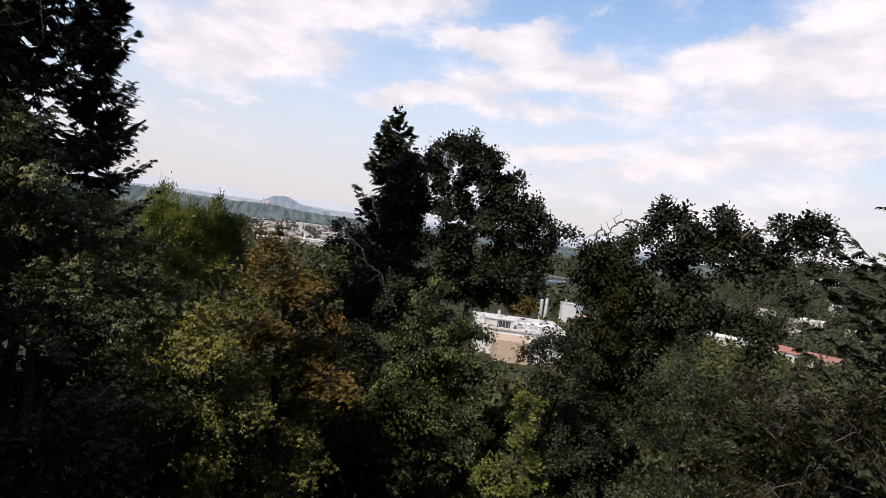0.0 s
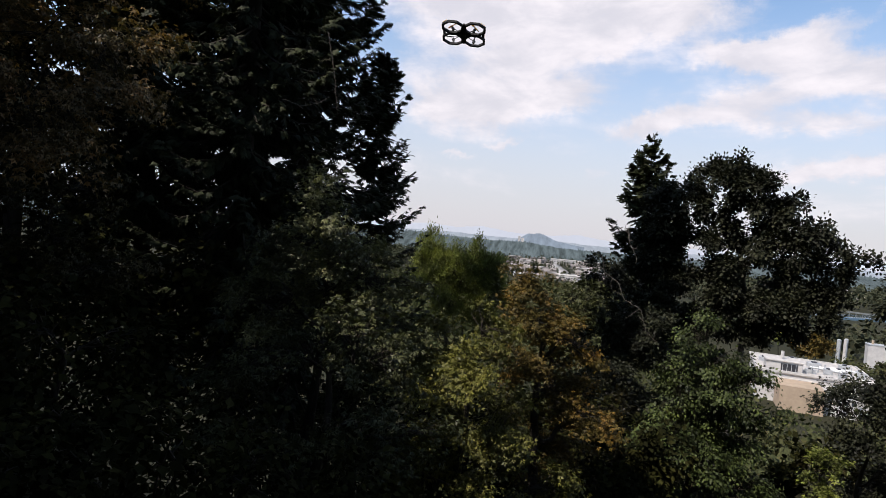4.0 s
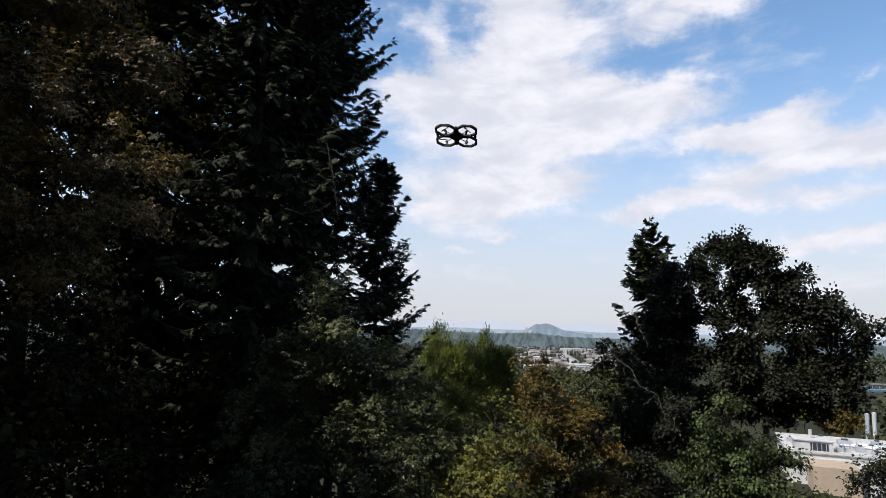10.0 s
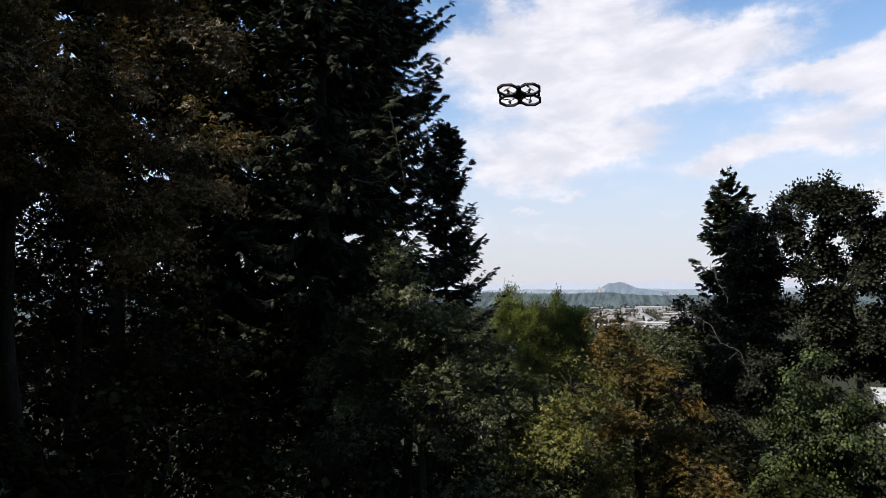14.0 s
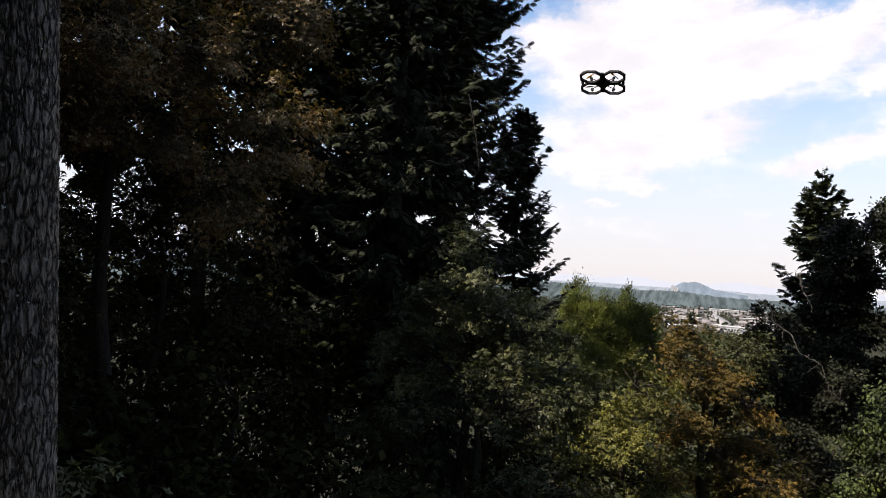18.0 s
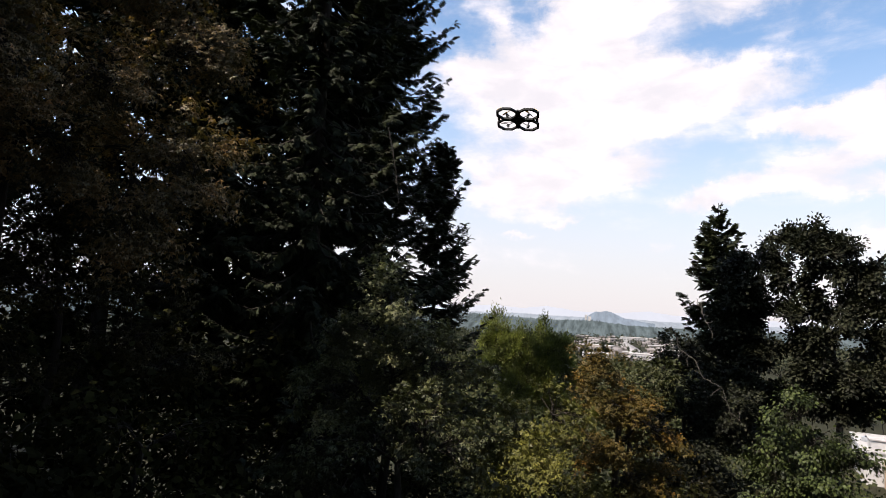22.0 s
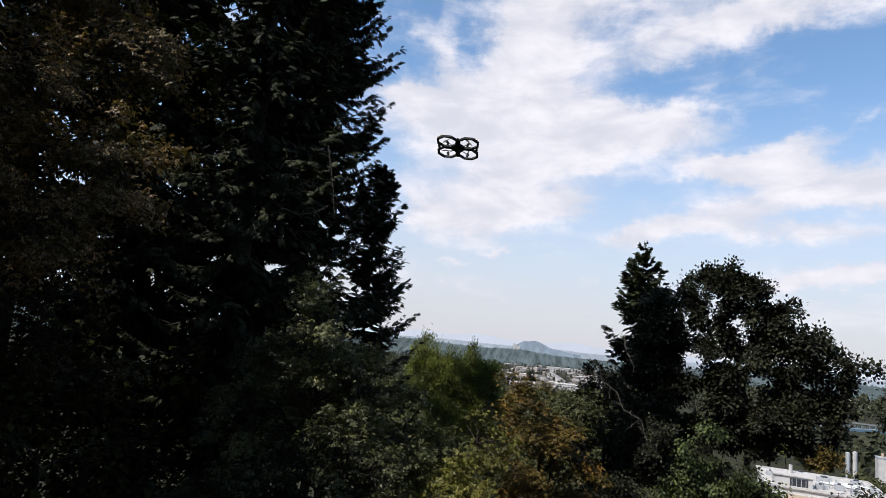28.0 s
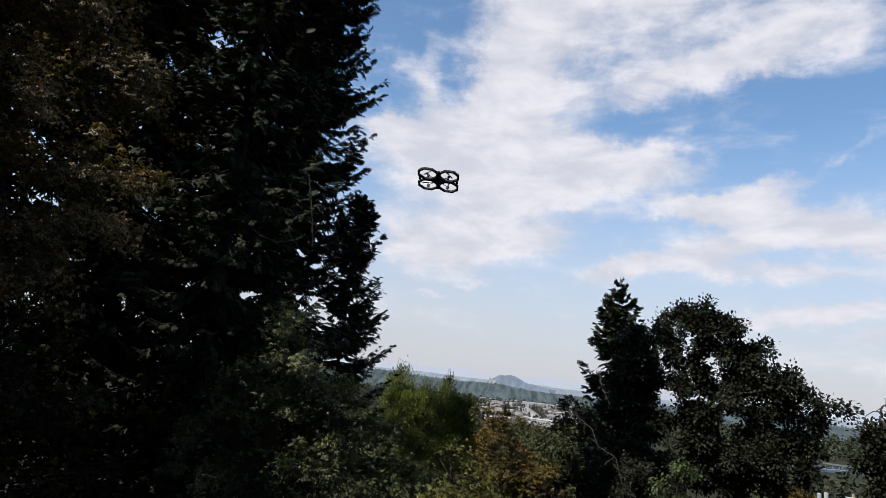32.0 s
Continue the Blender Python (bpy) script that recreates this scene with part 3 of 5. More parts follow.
def conifer(name, label, base, top_z, radius, bare, seed, mat, step=0.42, spray=0.55, tip=1.0, trunk_r=0.35, power=1.3, droop=0.35, sparse=1.0, lean=(0, 0), wide=1.0, shoots=15, group="", hang=0.5, fine=999.0, whorl=5, upturn=0.12):
    """A fir: straight trunk and whorls of drooping boughs, each a stem with flat sprays of needles on both sides.
    radius: bough length at the foot of the crown; bare: the height at which it begins; hang: how far the side shoots hang;
    fine: the height above which boughs are few and coarse; whorl: boughs at one level; upturn: the lift of the boughs' ends."""
    rng = np.random.default_rng(seed)
    bx, by = base
    root = np.array([bx, by, float(ground_z(bx, by)) - 0.3])
    high = top_z - root[2]
    bare = bare - root[2]
    tree = tagged(new(name), label, "tree", group)
    tree.location = root
    t = np.linspace(0, 1, 16)[:, None]
    tp = np.concatenate([t * lean[0], t * lean[1], t * high], 1) + np.sin(t * 9) * 0.05
    v, f = tube(tp, trunk_r, 0.015, 10, 0.03, rng)
    linked("trunk", mesh_of("trunk", v, f), tree, "", BARK, True)
    hs = []
    h = bare
    while h < high - 0.15:
        k = rng.integers(whorl - 1, whorl + 2)
        hs += list(h + rng.uniform(-0.5, 0.5, k) * step)
        h += step * (0.55 + 0.45 * (1 - (h - bare) / (high - bare)) + 0.1)
    hs = np.clip(np.array(hs), bare * 0.97, high - 0.05)
    hs = hs[(hs < fine - root[2]) | (rng.random(len(hs)) < 0.3)]
    if sparse < 1:
        hs = hs[rng.random(len(hs)) < sparse]
    n = len(hs)
    tier = np.array([noise.noise((seed * 3.7, z_ * 0.55, 0.0)) for z_ in hs])
    u = (hs - bare) / (high - bare)
    ln = radius * np.clip(1 - u, 0.0, 1) ** (1 / power) * np.minimum(rng.uniform(0.72, 1.03, n) * (1 + 0.4 * tier), 1.1) + 0.12 * tip
    phi = rng.uniform(0, 2 * np.pi, n)
    rise = np.where(u > 0.75, 0.35, -droop * (1 - u) + 0.12) + rng.normal(0, 0.1, n)
    m = 11
    s = np.linspace(0, 1, m)[None]
    rad = ln[:, None] * s
    z = ln[:, None] * (rise[:, None] * s - 0.32 * droop * np.sin(np.pi * s * 0.9) + upturn * s ** 3)
    bend = rng.normal(0, 0.16, (n, 1)) * s * s
    ang = phi[:, None] + bend
    px = np.interp(hs / high, t[:, 0], tp[:, 0])[:, None] + rad * np.cos(ang)
    py = np.interp(hs / high, t[:, 0], tp[:, 1])[:, None] + rad * np.sin(ang)
    p = np.stack([px, py, hs[:, None] + z], -1)
    stems = [tube(p[i, ::2], 0.012 + 0.011 * ln[i], 0.004, 4) for i in range(n)]
    v, f = merged(stems)
    bo = linked("branch_work", mesh_of("branch_work", v, f), tree, "", BARK)
    bo["kind"] = "stuff"
    # sprays: side shoots along each stem, needles along each shoot
    at, ahead, up, size = [], [], [], []
    d = np.gradient(p, axis=1)
    d /= np.linalg.norm(d, axis=2, keepdims=True) + 1e-9
    side = np.cross(d, np.array([0, 0, 1.0]))
    away = (np.cos(phi) * bx + np.sin(phi) * by) / math.hypot(bx, by) > 0.3
    for k in range(shoots):
        keep = ~away | (k % 2 == 0)
        q = (k + 0.5 + rng.uniform(-0.4, 0.4, n)) / shoots
        q = 0.12 + 0.88 * q
        i = np.clip((q * (m - 1)).astype(int), 0, m - 2)
        w = (q * (m - 1) - i)[:, None]
        ar = np.arange(n)
        o = p[ar, i] * (1 - w) + p[ar, i + 1] * w
        dd, sd = d[ar, i], side[ar, i]
        for sgn in (-1, 1):
            out = dd * rng.uniform(0.55, 1.0, (n, 1)) + sgn * sd * rng.uniform(0.5, 1.1, (n, 1)) + np.array([0, 0, -1.0]) * rng.uniform(0.0, 1.0, (n, 1)) * hang
            out /= np.linalg.norm(out, axis=1, keepdims=True)
            sl = np.where(hs > fine - root[2], 2.2, 1.0) * np.minimum(spray * (1.15 - 0.45 * q) * rng.uniform(0.6, 1.2, n), ln * 0.45 + 0.06)
            at.append((o + rng.normal(0, 0.03, (n, 3)))[keep])
            ahead.append((out + rng.normal(0, 0.16, (n, 3)))[keep])
            up.append((np.array([0, 0, 1.0]) + rng.normal(0, 0.45, (n, 3)))[keep])
            size.append((sl * rng.uniform(0.8, 1.2, n) * np.where(away, 1.45, 1.0))[keep])
    # the boughs' own tips
    at.append(p[:, -3]), ahead.append(p[:, -1] - p[:, -3] + np.array([0, 0, 0.1])), up.append(np.array([0, 0, 1.0]) + rng.normal(0, 0.3, (n, 3)))
    size.append(np.minimum(spray, ln * 0.5 + 0.1) * rng.uniform(0.8, 1.3, n))
    v, f = scatter(FROND, np.concatenate(at), np.concatenate(ahead), np.concatenate(up), np.concatenate(size), wide)
    cr = linked("crown", mesh_of("crown", v, f), tree, "", mat)
    cr["kind"] = "stuff"
    return tree

# ---- ground ----


def build_ground():
    """One sheet from the hillside to the horizon: fine near the viewer, coarse far off."""
    r = np.concatenate([np.linspace(0.0, 60, 60), np.geomspace(62, 4600, 90)])
    a = np.radians(np.arange(0, 360, 2.0))
    rr, aa = np.meshgrid(r[1:], a, indexing="ij")
    x, y = rr * np.sin(aa), rr * np.cos(aa)
    v = np.stack([x, y, ground_z(x, y)], -1).reshape(-1, 3)
    n, k = len(r) - 1, len(a)
    i = np.arange(n - 1)[:, None] * k
    j = np.arange(k)[None]
    j2 = (j + 1) % k
    f = np.stack([i + j, i + k + j, i + k + j2, i + j2], -1).reshape(-1, 4)
    c = np.array([[0, 0, float(ground_z(0, 0))]])
    v = np.concatenate([v, c])
    cap = np.stack([np.full(k // 2, len(v) - 1), np.arange(0, k, 2), np.arange(1, k, 2), (np.arange(2, k + 2, 2)) % k], -1)
    f = np.concatenate([f[:, ::-1], cap[:, ::-1]])
    m = material("soil_and_grass", (0.019, 0.02, 0.0105), 0.95, color2=(0.028, 0.026, 0.014), scale=0.05, stain=(0.018, 0.02, 0.011), spec=0.1)
    g = linked("ground", mesh_of("ground", v, f), None, "", m, True)
    tagged(g, "wooded hillside falling to a green valley floor", "ground", "", "structure")


build_ground()


def ridge_sheet(name, label, d, bearings, heights, foot, seed, mat, rough=0.1, tree=0.0):
    """A far ridge: a long rising bank of land, its skyline from a few bearings and heights (degrees), ragged with woods."""
    rng = np.random.default_rng(seed)
    b = np.arange(bearings[0], bearings[-1], 0.06)
    h = np.interp(b, bearings, heights)
    wav = sum(np.sin(b * f + rng.uniform(0, 6)) * a for f, a in ((0.7, 1.0), (1.9, 0.6), (4.3, 0.35), (9.1, 0.2)))
    h = h + rough * wav * 0.35 + tree * np.abs(rng.normal(0, 1, len(b)))
    rows = []
    for k, s in enumerate((0.0, 0.3, 0.6, 0.85, 1.0)):
        dd = d * (0.86 + 0.14 * s)
        top = EYE + d * np.tan(np.radians(h))
        z = foot + (top - foot) * (s ** 0.8) + (0 if k in (0, 4) else wav * d * 0.0006)
        rows.append(np.stack([dd * np.sin(np.radians(b)), dd * np.cos(np.radians(b)), z], -1))
    back = rows[-1].copy()
    back[:, :2] *= 1.06
    back[:, 2] = foot
    rows.append(back)
    v = np.concatenate(rows)
    k = len(b)
    i = np.arange(len(rows) - 1)[:, None] * k
    j = np.arange(k - 1)[None]
    f = np.stack([i + j, i + j + 1, i + k + j + 1, i + k + j], -1).reshape(-1, 4)
    return tagged(linked(name, mesh_of(name, v, f), None, "", mat, True), label, "hill", "", "structure")


# the far ridges emit their haze; there is no air between
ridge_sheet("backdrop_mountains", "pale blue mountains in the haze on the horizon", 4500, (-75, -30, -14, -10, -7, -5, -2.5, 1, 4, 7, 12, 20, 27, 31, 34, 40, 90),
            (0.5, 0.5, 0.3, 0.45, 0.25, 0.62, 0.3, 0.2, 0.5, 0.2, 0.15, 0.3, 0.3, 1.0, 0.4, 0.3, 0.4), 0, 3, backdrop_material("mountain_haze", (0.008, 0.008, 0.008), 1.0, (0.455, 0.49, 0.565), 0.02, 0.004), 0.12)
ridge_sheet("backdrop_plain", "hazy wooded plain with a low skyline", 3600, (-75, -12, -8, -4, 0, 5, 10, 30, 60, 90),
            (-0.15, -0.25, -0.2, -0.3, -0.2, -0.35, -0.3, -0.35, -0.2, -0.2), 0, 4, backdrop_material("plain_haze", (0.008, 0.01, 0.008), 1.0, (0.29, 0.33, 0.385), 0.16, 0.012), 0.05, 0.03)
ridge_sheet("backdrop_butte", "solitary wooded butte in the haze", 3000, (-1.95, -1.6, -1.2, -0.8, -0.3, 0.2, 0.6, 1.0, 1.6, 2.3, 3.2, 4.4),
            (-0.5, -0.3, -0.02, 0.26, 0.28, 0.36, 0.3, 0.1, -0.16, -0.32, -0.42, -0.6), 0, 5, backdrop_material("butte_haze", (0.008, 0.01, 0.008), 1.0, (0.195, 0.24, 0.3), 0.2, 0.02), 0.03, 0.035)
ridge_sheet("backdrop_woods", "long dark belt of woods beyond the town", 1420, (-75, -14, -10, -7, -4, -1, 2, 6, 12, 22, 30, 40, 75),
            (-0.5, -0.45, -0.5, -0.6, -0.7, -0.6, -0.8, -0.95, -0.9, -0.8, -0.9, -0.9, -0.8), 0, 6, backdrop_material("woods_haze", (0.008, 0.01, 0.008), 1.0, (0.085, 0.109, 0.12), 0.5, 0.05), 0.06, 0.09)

# ---- the near trunk and the trees of the slope ----


def furrows(m, scale, stretch, dark):
    """Dark cracks between plates of bark, laid over the material's colour."""
    nt = m.node_tree
    bsdf = nt.nodes["Principled BSDF"]
    col = bsdf.inputs["Base Color"].links[0].from_socket
    tc = nd(nt, "ShaderNodeTexCoord")
    wob = nd(nt, "ShaderNodeTexNoise")
    wob.inputs["Scale"].default_value, wob.inputs["Detail"].default_value = 9.0, 4
    link(nt, tc.outputs["Object"], wob.inputs["Vector"])
    sc = nd(nt, "ShaderNodeVectorMath", op="SCALE")
    link(nt, wob.outputs["Color"], sc.inputs[0])
    sc.inputs["Scale"].default_value = 0.05
    ad = nd(nt, "ShaderNodeVectorMath", op="ADD")
    link(nt, tc.outputs["Object"], ad.inputs[0]), link(nt, sc.outputs[0], ad.inputs[1])
    mp = nd(nt, "ShaderNodeMapping")
    mp.inputs["Scale"].default_value = stretch
    link(nt, ad.outputs[0], mp.inputs["Vector"])
    vo = nd(nt, "ShaderNodeTexVoronoi")
    vo.feature = "DISTANCE_TO_EDGE"
    vo.inputs["Scale"].default_value = scale
    link(nt, mp.outputs[0], vo.inputs["Vector"])
    link(nt, mix_color(nt, ramp_range(nt, vo.outputs["Distance"], 0.0, 0.16), dark, col), bsdf.inputs["Base Color"])
    bp = nd(nt, "ShaderNodeBump")
    bp.inputs["Strength"].default_value, bp.inputs["Distance"].default_value = 1.0, 0.02
    link(nt, ramp_range(nt, vo.outputs["Distance"], 0.0, 0.25), bp.inputs["Height"])
    link(nt, bsdf.inputs["Normal"].links[0].from_socket, bp.inputs["Normal"])
    link(nt, bp.outputs[0], bsdf.inputs["Normal"])


def furrowed_trunk(base, top, r0, r1, seed):
    """The near trunk: deep upright furrows and plates of bark, knots with their collars, as one turned and carved skin."""
    rng = np.random.default_rng(seed)
    root = np.array([base[0], base[1], float(ground_z(*base)) - 0.3])
    tree = tagged(new("near_fir"), "tall fir with grey furrowed bark close by", "tree")
    tree.location = root
    high = top[2] - root[2]
    zs = np.concatenate([np.linspace(0, 0.8, 12), np.linspace(0.81, 6.6, 300), np.linspace(7.3, high, 24)])
    t = zs / high
    rows = len(t)
    axis = np.stack([t * (top[0] - root[0]), t * (top[1] - root[1]), zs], -1)
    axis[:, 0] += 0.02 * np.sin(t * 7)
    front = math.atan2(-base[1], -base[0])
    a = front + np.concatenate([np.linspace(-1.75, 1.75, 170, endpoint=False), np.linspace(1.75, 2 * np.pi - 1.75, 26, endpoint=False)])
    sides = len(a)
    zz = axis[:, 2:3]
    # furrows: narrow ridges that wander, fork and break into plates along the stem
    ph = 1.6 * np.sin(zz * 2.1) + 1.1 * np.sin(zz * 5.3 + 1) + 0.6 * np.sin(zz * 13 + 2)
    ridge = np.abs(np.sin(a[None] * 21 + ph + 1.1 * np.sin(zz * 8 + a[None] * 5) + 0.9 * np.sin(zz * 21 + a[None] * 9) + 0.5 * np.sin(zz * 47 + a[None] * 17)))
    crack = np.abs(np.sin(zz * 34 + 5 * np.sin(a[None] * 11 + zz) + 3.0 * np.sin(a[None] * 27 + zz * 4)))
    grain = rng.normal(size=(rows, sides))
    rel = 0.008 * ridge ** 0.5 * (0.75 + 0.25 * (crack > 0.2)) - 0.004 * (crack < 0.12) + 0.0028 * grain
    r = (r0 + (r1 - r0) * t)[:, None] + rel - 0.008
    for kz, ka, s in ((4.05, -2.35, 0.09), (6.6, -2.0, 0.1), (3.0, -1.6, 0.05), (5.35, -2.6, 0.06)):
        da = (a[None] - ka + np.pi) % (2 * np.pi) - np.pi
        g = np.exp(-((zz - kz) / (s * 0.8)) ** 2 - (da * r0 / (s * 1.6)) ** 2)
        r = r + 0.028 * g - 0.02 * np.exp(-((zz - kz - 0.03) / (s * 0.35)) ** 2 - (da * r0 / (s * 0.7)) ** 2)
    v = np.stack([axis[:, 0:1] + r * np.cos(a), axis[:, 1:2] + r * np.sin(a), axis[:, 2:3] + 0 * r], -1).reshape(-1, 3)
    i = np.arange(rows - 1)[:, None] * sides
    j = np.arange(sides)[None]
    k = (j + 1) % sides
    f = np.stack([i + j, i + k, i + sides + k, i + sides + j], -1).reshape(-1, 4)
    m = material("grey_fir_bark", (0.32, 0.27, 0.22), 0.92, color2=(0.2, 0.168, 0.138), scale=26, bump=0.02, bump_scale=70, stretch=(1, 1, 0.4), stain=(0.24, 0.22, 0.195), spec=0.15)
    furrows(m, 30.0, (1, 1, 0.26), (0.05, 0.041, 0.034))
    linked("trunk", mesh_of("trunk", v, f), tree, "", m, False)
    # flakes of lichen and lifted bark
    fl = 700
    fa, fz = rng.uniform(0, 2 * np.pi, fl), rng.uniform(0.5, 7.5, fl)
    tt = fz / axis[-1, 2]
    rad = r0 + (r1 - r0) * tt + 0.011
    at = np.stack([tt * axis[-1, 0] + rad * np.cos(fa), tt * axis[-1, 1] + rad * np.sin(fa), fz], -1)
    out = np.stack([np.cos(fa), np.sin(fa), 0 * fa], -1)
    v, f = scatter(LEAF, at, rng.normal(size=(fl, 3)), out + rng.normal(0, 0.3, (fl, 3)), rng.uniform(0.008, 0.024, fl), 1.4)
    li = linked("lichen", mesh_of("lichen", v, f), tree, "pale grey lichen flakes", material("lichen", (0.5, 0.49, 0.44), 0.95, scale=60))
    li["kind"] = "stuff"
    return tree


furrowed_trunk((-2.934, 2.079), np.array([-3.32, 1.42, 55.0]), 0.187, 0.143, 11)


def bare_limb(tree, pts, r, d):
    """A dead limb of a tree, pale and without leaves, along a few bearings and heights."""
    rng = np.random.default_rng(len(tree.name) + int(abs(pts[0][0]) * 10))
    p = np.array([polar(a, e, d) for a, e in pts])
    t = np.linspace(0, len(p) - 1, 6 * len(p))
    p = np.stack([np.interp(t, range(len(p)), p[:, i]) for i in range(3)], -1) + rng.normal(0, r * 0.5, (len(t), 3))
    v, f = tube(p - np.array(tree.location), r, r * 0.3, 6, 0.08, rng)
    limb = linked("dead_limb", mesh_of("dead_limb", v, f), tree, "pale bare limb", BARK_PALE, True)
    for k in range(3, len(p) - 2, 4):
        q = p[k] + rng.normal(0, 0.5, 3) * np.array([1, 0.5, 1]) * (8 * r + 0.3)
        v, f = tube(limb_path(p[k], q, rng, 0.2, 5) - np.array(tree.location), r * 0.4, 0.006, 4)
        linked("dead_twig", mesh_of("dead_twig", v, f), limb, "", BARK_PALE)


def xy(az, d):
    p = polar(az, 0, d)
    return (p[0], p[1])


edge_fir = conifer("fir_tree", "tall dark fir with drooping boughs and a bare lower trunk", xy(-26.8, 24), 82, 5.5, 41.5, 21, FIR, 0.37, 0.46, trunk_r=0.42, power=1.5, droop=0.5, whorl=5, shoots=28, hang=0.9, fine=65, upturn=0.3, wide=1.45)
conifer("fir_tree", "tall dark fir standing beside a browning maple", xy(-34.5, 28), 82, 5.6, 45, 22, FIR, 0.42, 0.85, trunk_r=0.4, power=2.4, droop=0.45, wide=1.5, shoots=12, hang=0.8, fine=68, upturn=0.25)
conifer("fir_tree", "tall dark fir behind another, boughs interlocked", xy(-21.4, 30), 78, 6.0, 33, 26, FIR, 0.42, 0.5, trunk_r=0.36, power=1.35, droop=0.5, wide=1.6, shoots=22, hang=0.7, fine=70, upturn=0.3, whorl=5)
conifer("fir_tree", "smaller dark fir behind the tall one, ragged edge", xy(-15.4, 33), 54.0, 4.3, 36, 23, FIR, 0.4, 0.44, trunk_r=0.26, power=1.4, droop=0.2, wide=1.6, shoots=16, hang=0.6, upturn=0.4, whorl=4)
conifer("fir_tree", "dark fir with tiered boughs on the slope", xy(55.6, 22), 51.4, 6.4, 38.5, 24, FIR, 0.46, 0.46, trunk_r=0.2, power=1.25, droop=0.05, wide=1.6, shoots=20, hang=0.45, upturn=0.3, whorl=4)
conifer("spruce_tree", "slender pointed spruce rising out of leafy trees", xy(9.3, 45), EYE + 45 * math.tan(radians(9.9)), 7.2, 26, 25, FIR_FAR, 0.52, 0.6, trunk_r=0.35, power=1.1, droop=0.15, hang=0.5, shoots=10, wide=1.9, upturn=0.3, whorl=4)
# added firs: a dark backing that closes sky gaps in the maple crown
for az_, d_ in ((-43.5, 27), (-51, 31), (-57, 29)):
    conifer("fir_tree", "fir added as dark backing behind a browning maple", xy(az_, d_), 74, 4.6, 50, 27 + int(-az_), FIR, 0.6, 0.95, trunk_r=0.35, power=2.0, droop=0.45, wide=1.8, shoots=9, hang=0.9, fine=66, sparse=0.7)
# unseen firs added at the viewer's back and left hand, set to block sun and sky as the dark wood he stands in
for k, (az_, d_, top_) in enumerate([(-72, 30, 84), (-80, 38, 86), (-84, 25, 78), (-92, 15, 64), (-114, 17, 69), (-137, 11, 63), (-160, 14, 68), (172, 11, 72), (148, 15, 76), (120, 13, 70), (98, 20, 68)]):
    conifer("fir_tree", "tall fir added out of view to block sun and sky", xy(az_, d_), top_, 5.2, 48.5 if d_ < 22 else 41, 60 + k, FIR, 1.3, 1.8, trunk_r=0.4, power=2.2, droop=0.45, wide=3.0, shoots=4, group="firs of the dark wood")

broadleaf("maple_tree", "big maple with browning leaves, sky through its crown", xy(-49, 16), 15,
          [(-37.5, 20, 4.6), (-38, 12, 4.6), (-43, 26, 5.5), (-44, 17, 5.5), (-51, 28, 5.5), (-52, 19, 5.5), (-59, 25, 5.5), (-60, 16, 5.2), (-66, 22, 5.5), (-67, 13, 5),
           (-74, 20, 6), (-56, 35, 6), (-66, 33, 6), (-47, 35, 5), (-46, 11, 4), (-41, 6.5, 4), (-50, 13, 4.5), (-55, 11, 4.5), (-62, 10, 4.5), (-39.5, 32, 4)], MAPLE_BROWN, LOBED, 0.105, 0.85, 31, trunk_r=0.16, cluster=0.46, per=52, flat=0.26, droop=0.7, tuft=0.75, fill=2.6)
broadleaf("maple_tree", "green maple with yellowing tips below a dark fir", xy(-20, 16.5), 16,
          [(-19.3, 0.6, 2.8), (-22.2, -2.6, 3.0), (-16.4, -2.6, 2.6), (-14, -6, 3.4), (-19, -6.5, 3.6), (-24, -8, 3.6), (-12.6, -9.5, 2.6)],
          MAPLE_GREEN, LOBED, 0.105, 0.6, 32, cluster=0.36, per=60, flat=0.26, droop=0.6, tuft=0.5, fill=1.8)
# lower boughs of the green maple, their shade put into darker leaves
broadleaf("maple_tree", "dark shaded maple lower on the slope", xy(-19, 15), 14.6, [(-16, -11.5, 4), (-22, -12.5, 4.2), (-13, -13, 3.4), (-17, -18, 4.6), (-25, -18, 5), (-11, -19, 4)], OLIVE, LOBED, 0.12, 0.6, 49, cluster=0.4, per=30, flat=0.25, droop=0.6, tuft=0.55, fill=1.8)
# lower boughs of the browning maple, shaded by darker leaf colour
broadleaf("maple_tree", "shaded green maple below a browning one", xy(-47, 17.5), 17, [(-42, 6, 3.2), (-48, 5, 3.5), (-38.5, 9, 3), (-45, 8, 4), (-53, 9, 4), (-60, 7, 4.3), (-39, 6, 3.8), (-39, 1, 3.2), (-44, 4, 3.2), (-41, -3, 3.4), (-48, 0, 3.8), (-54, 3, 3.6), (-50, -6, 4), (-43, -8, 3.6), (-60, 1, 4), (-57, -5, 4), (-37, -6, 3.4)], MAPLE_SHADED, LOBED, 0.105, 0.5, 48, trunk_r=0.14, cluster=0.42, per=40, flat=0.22, droop=0.7, tuft=0.6, fill=1.8)
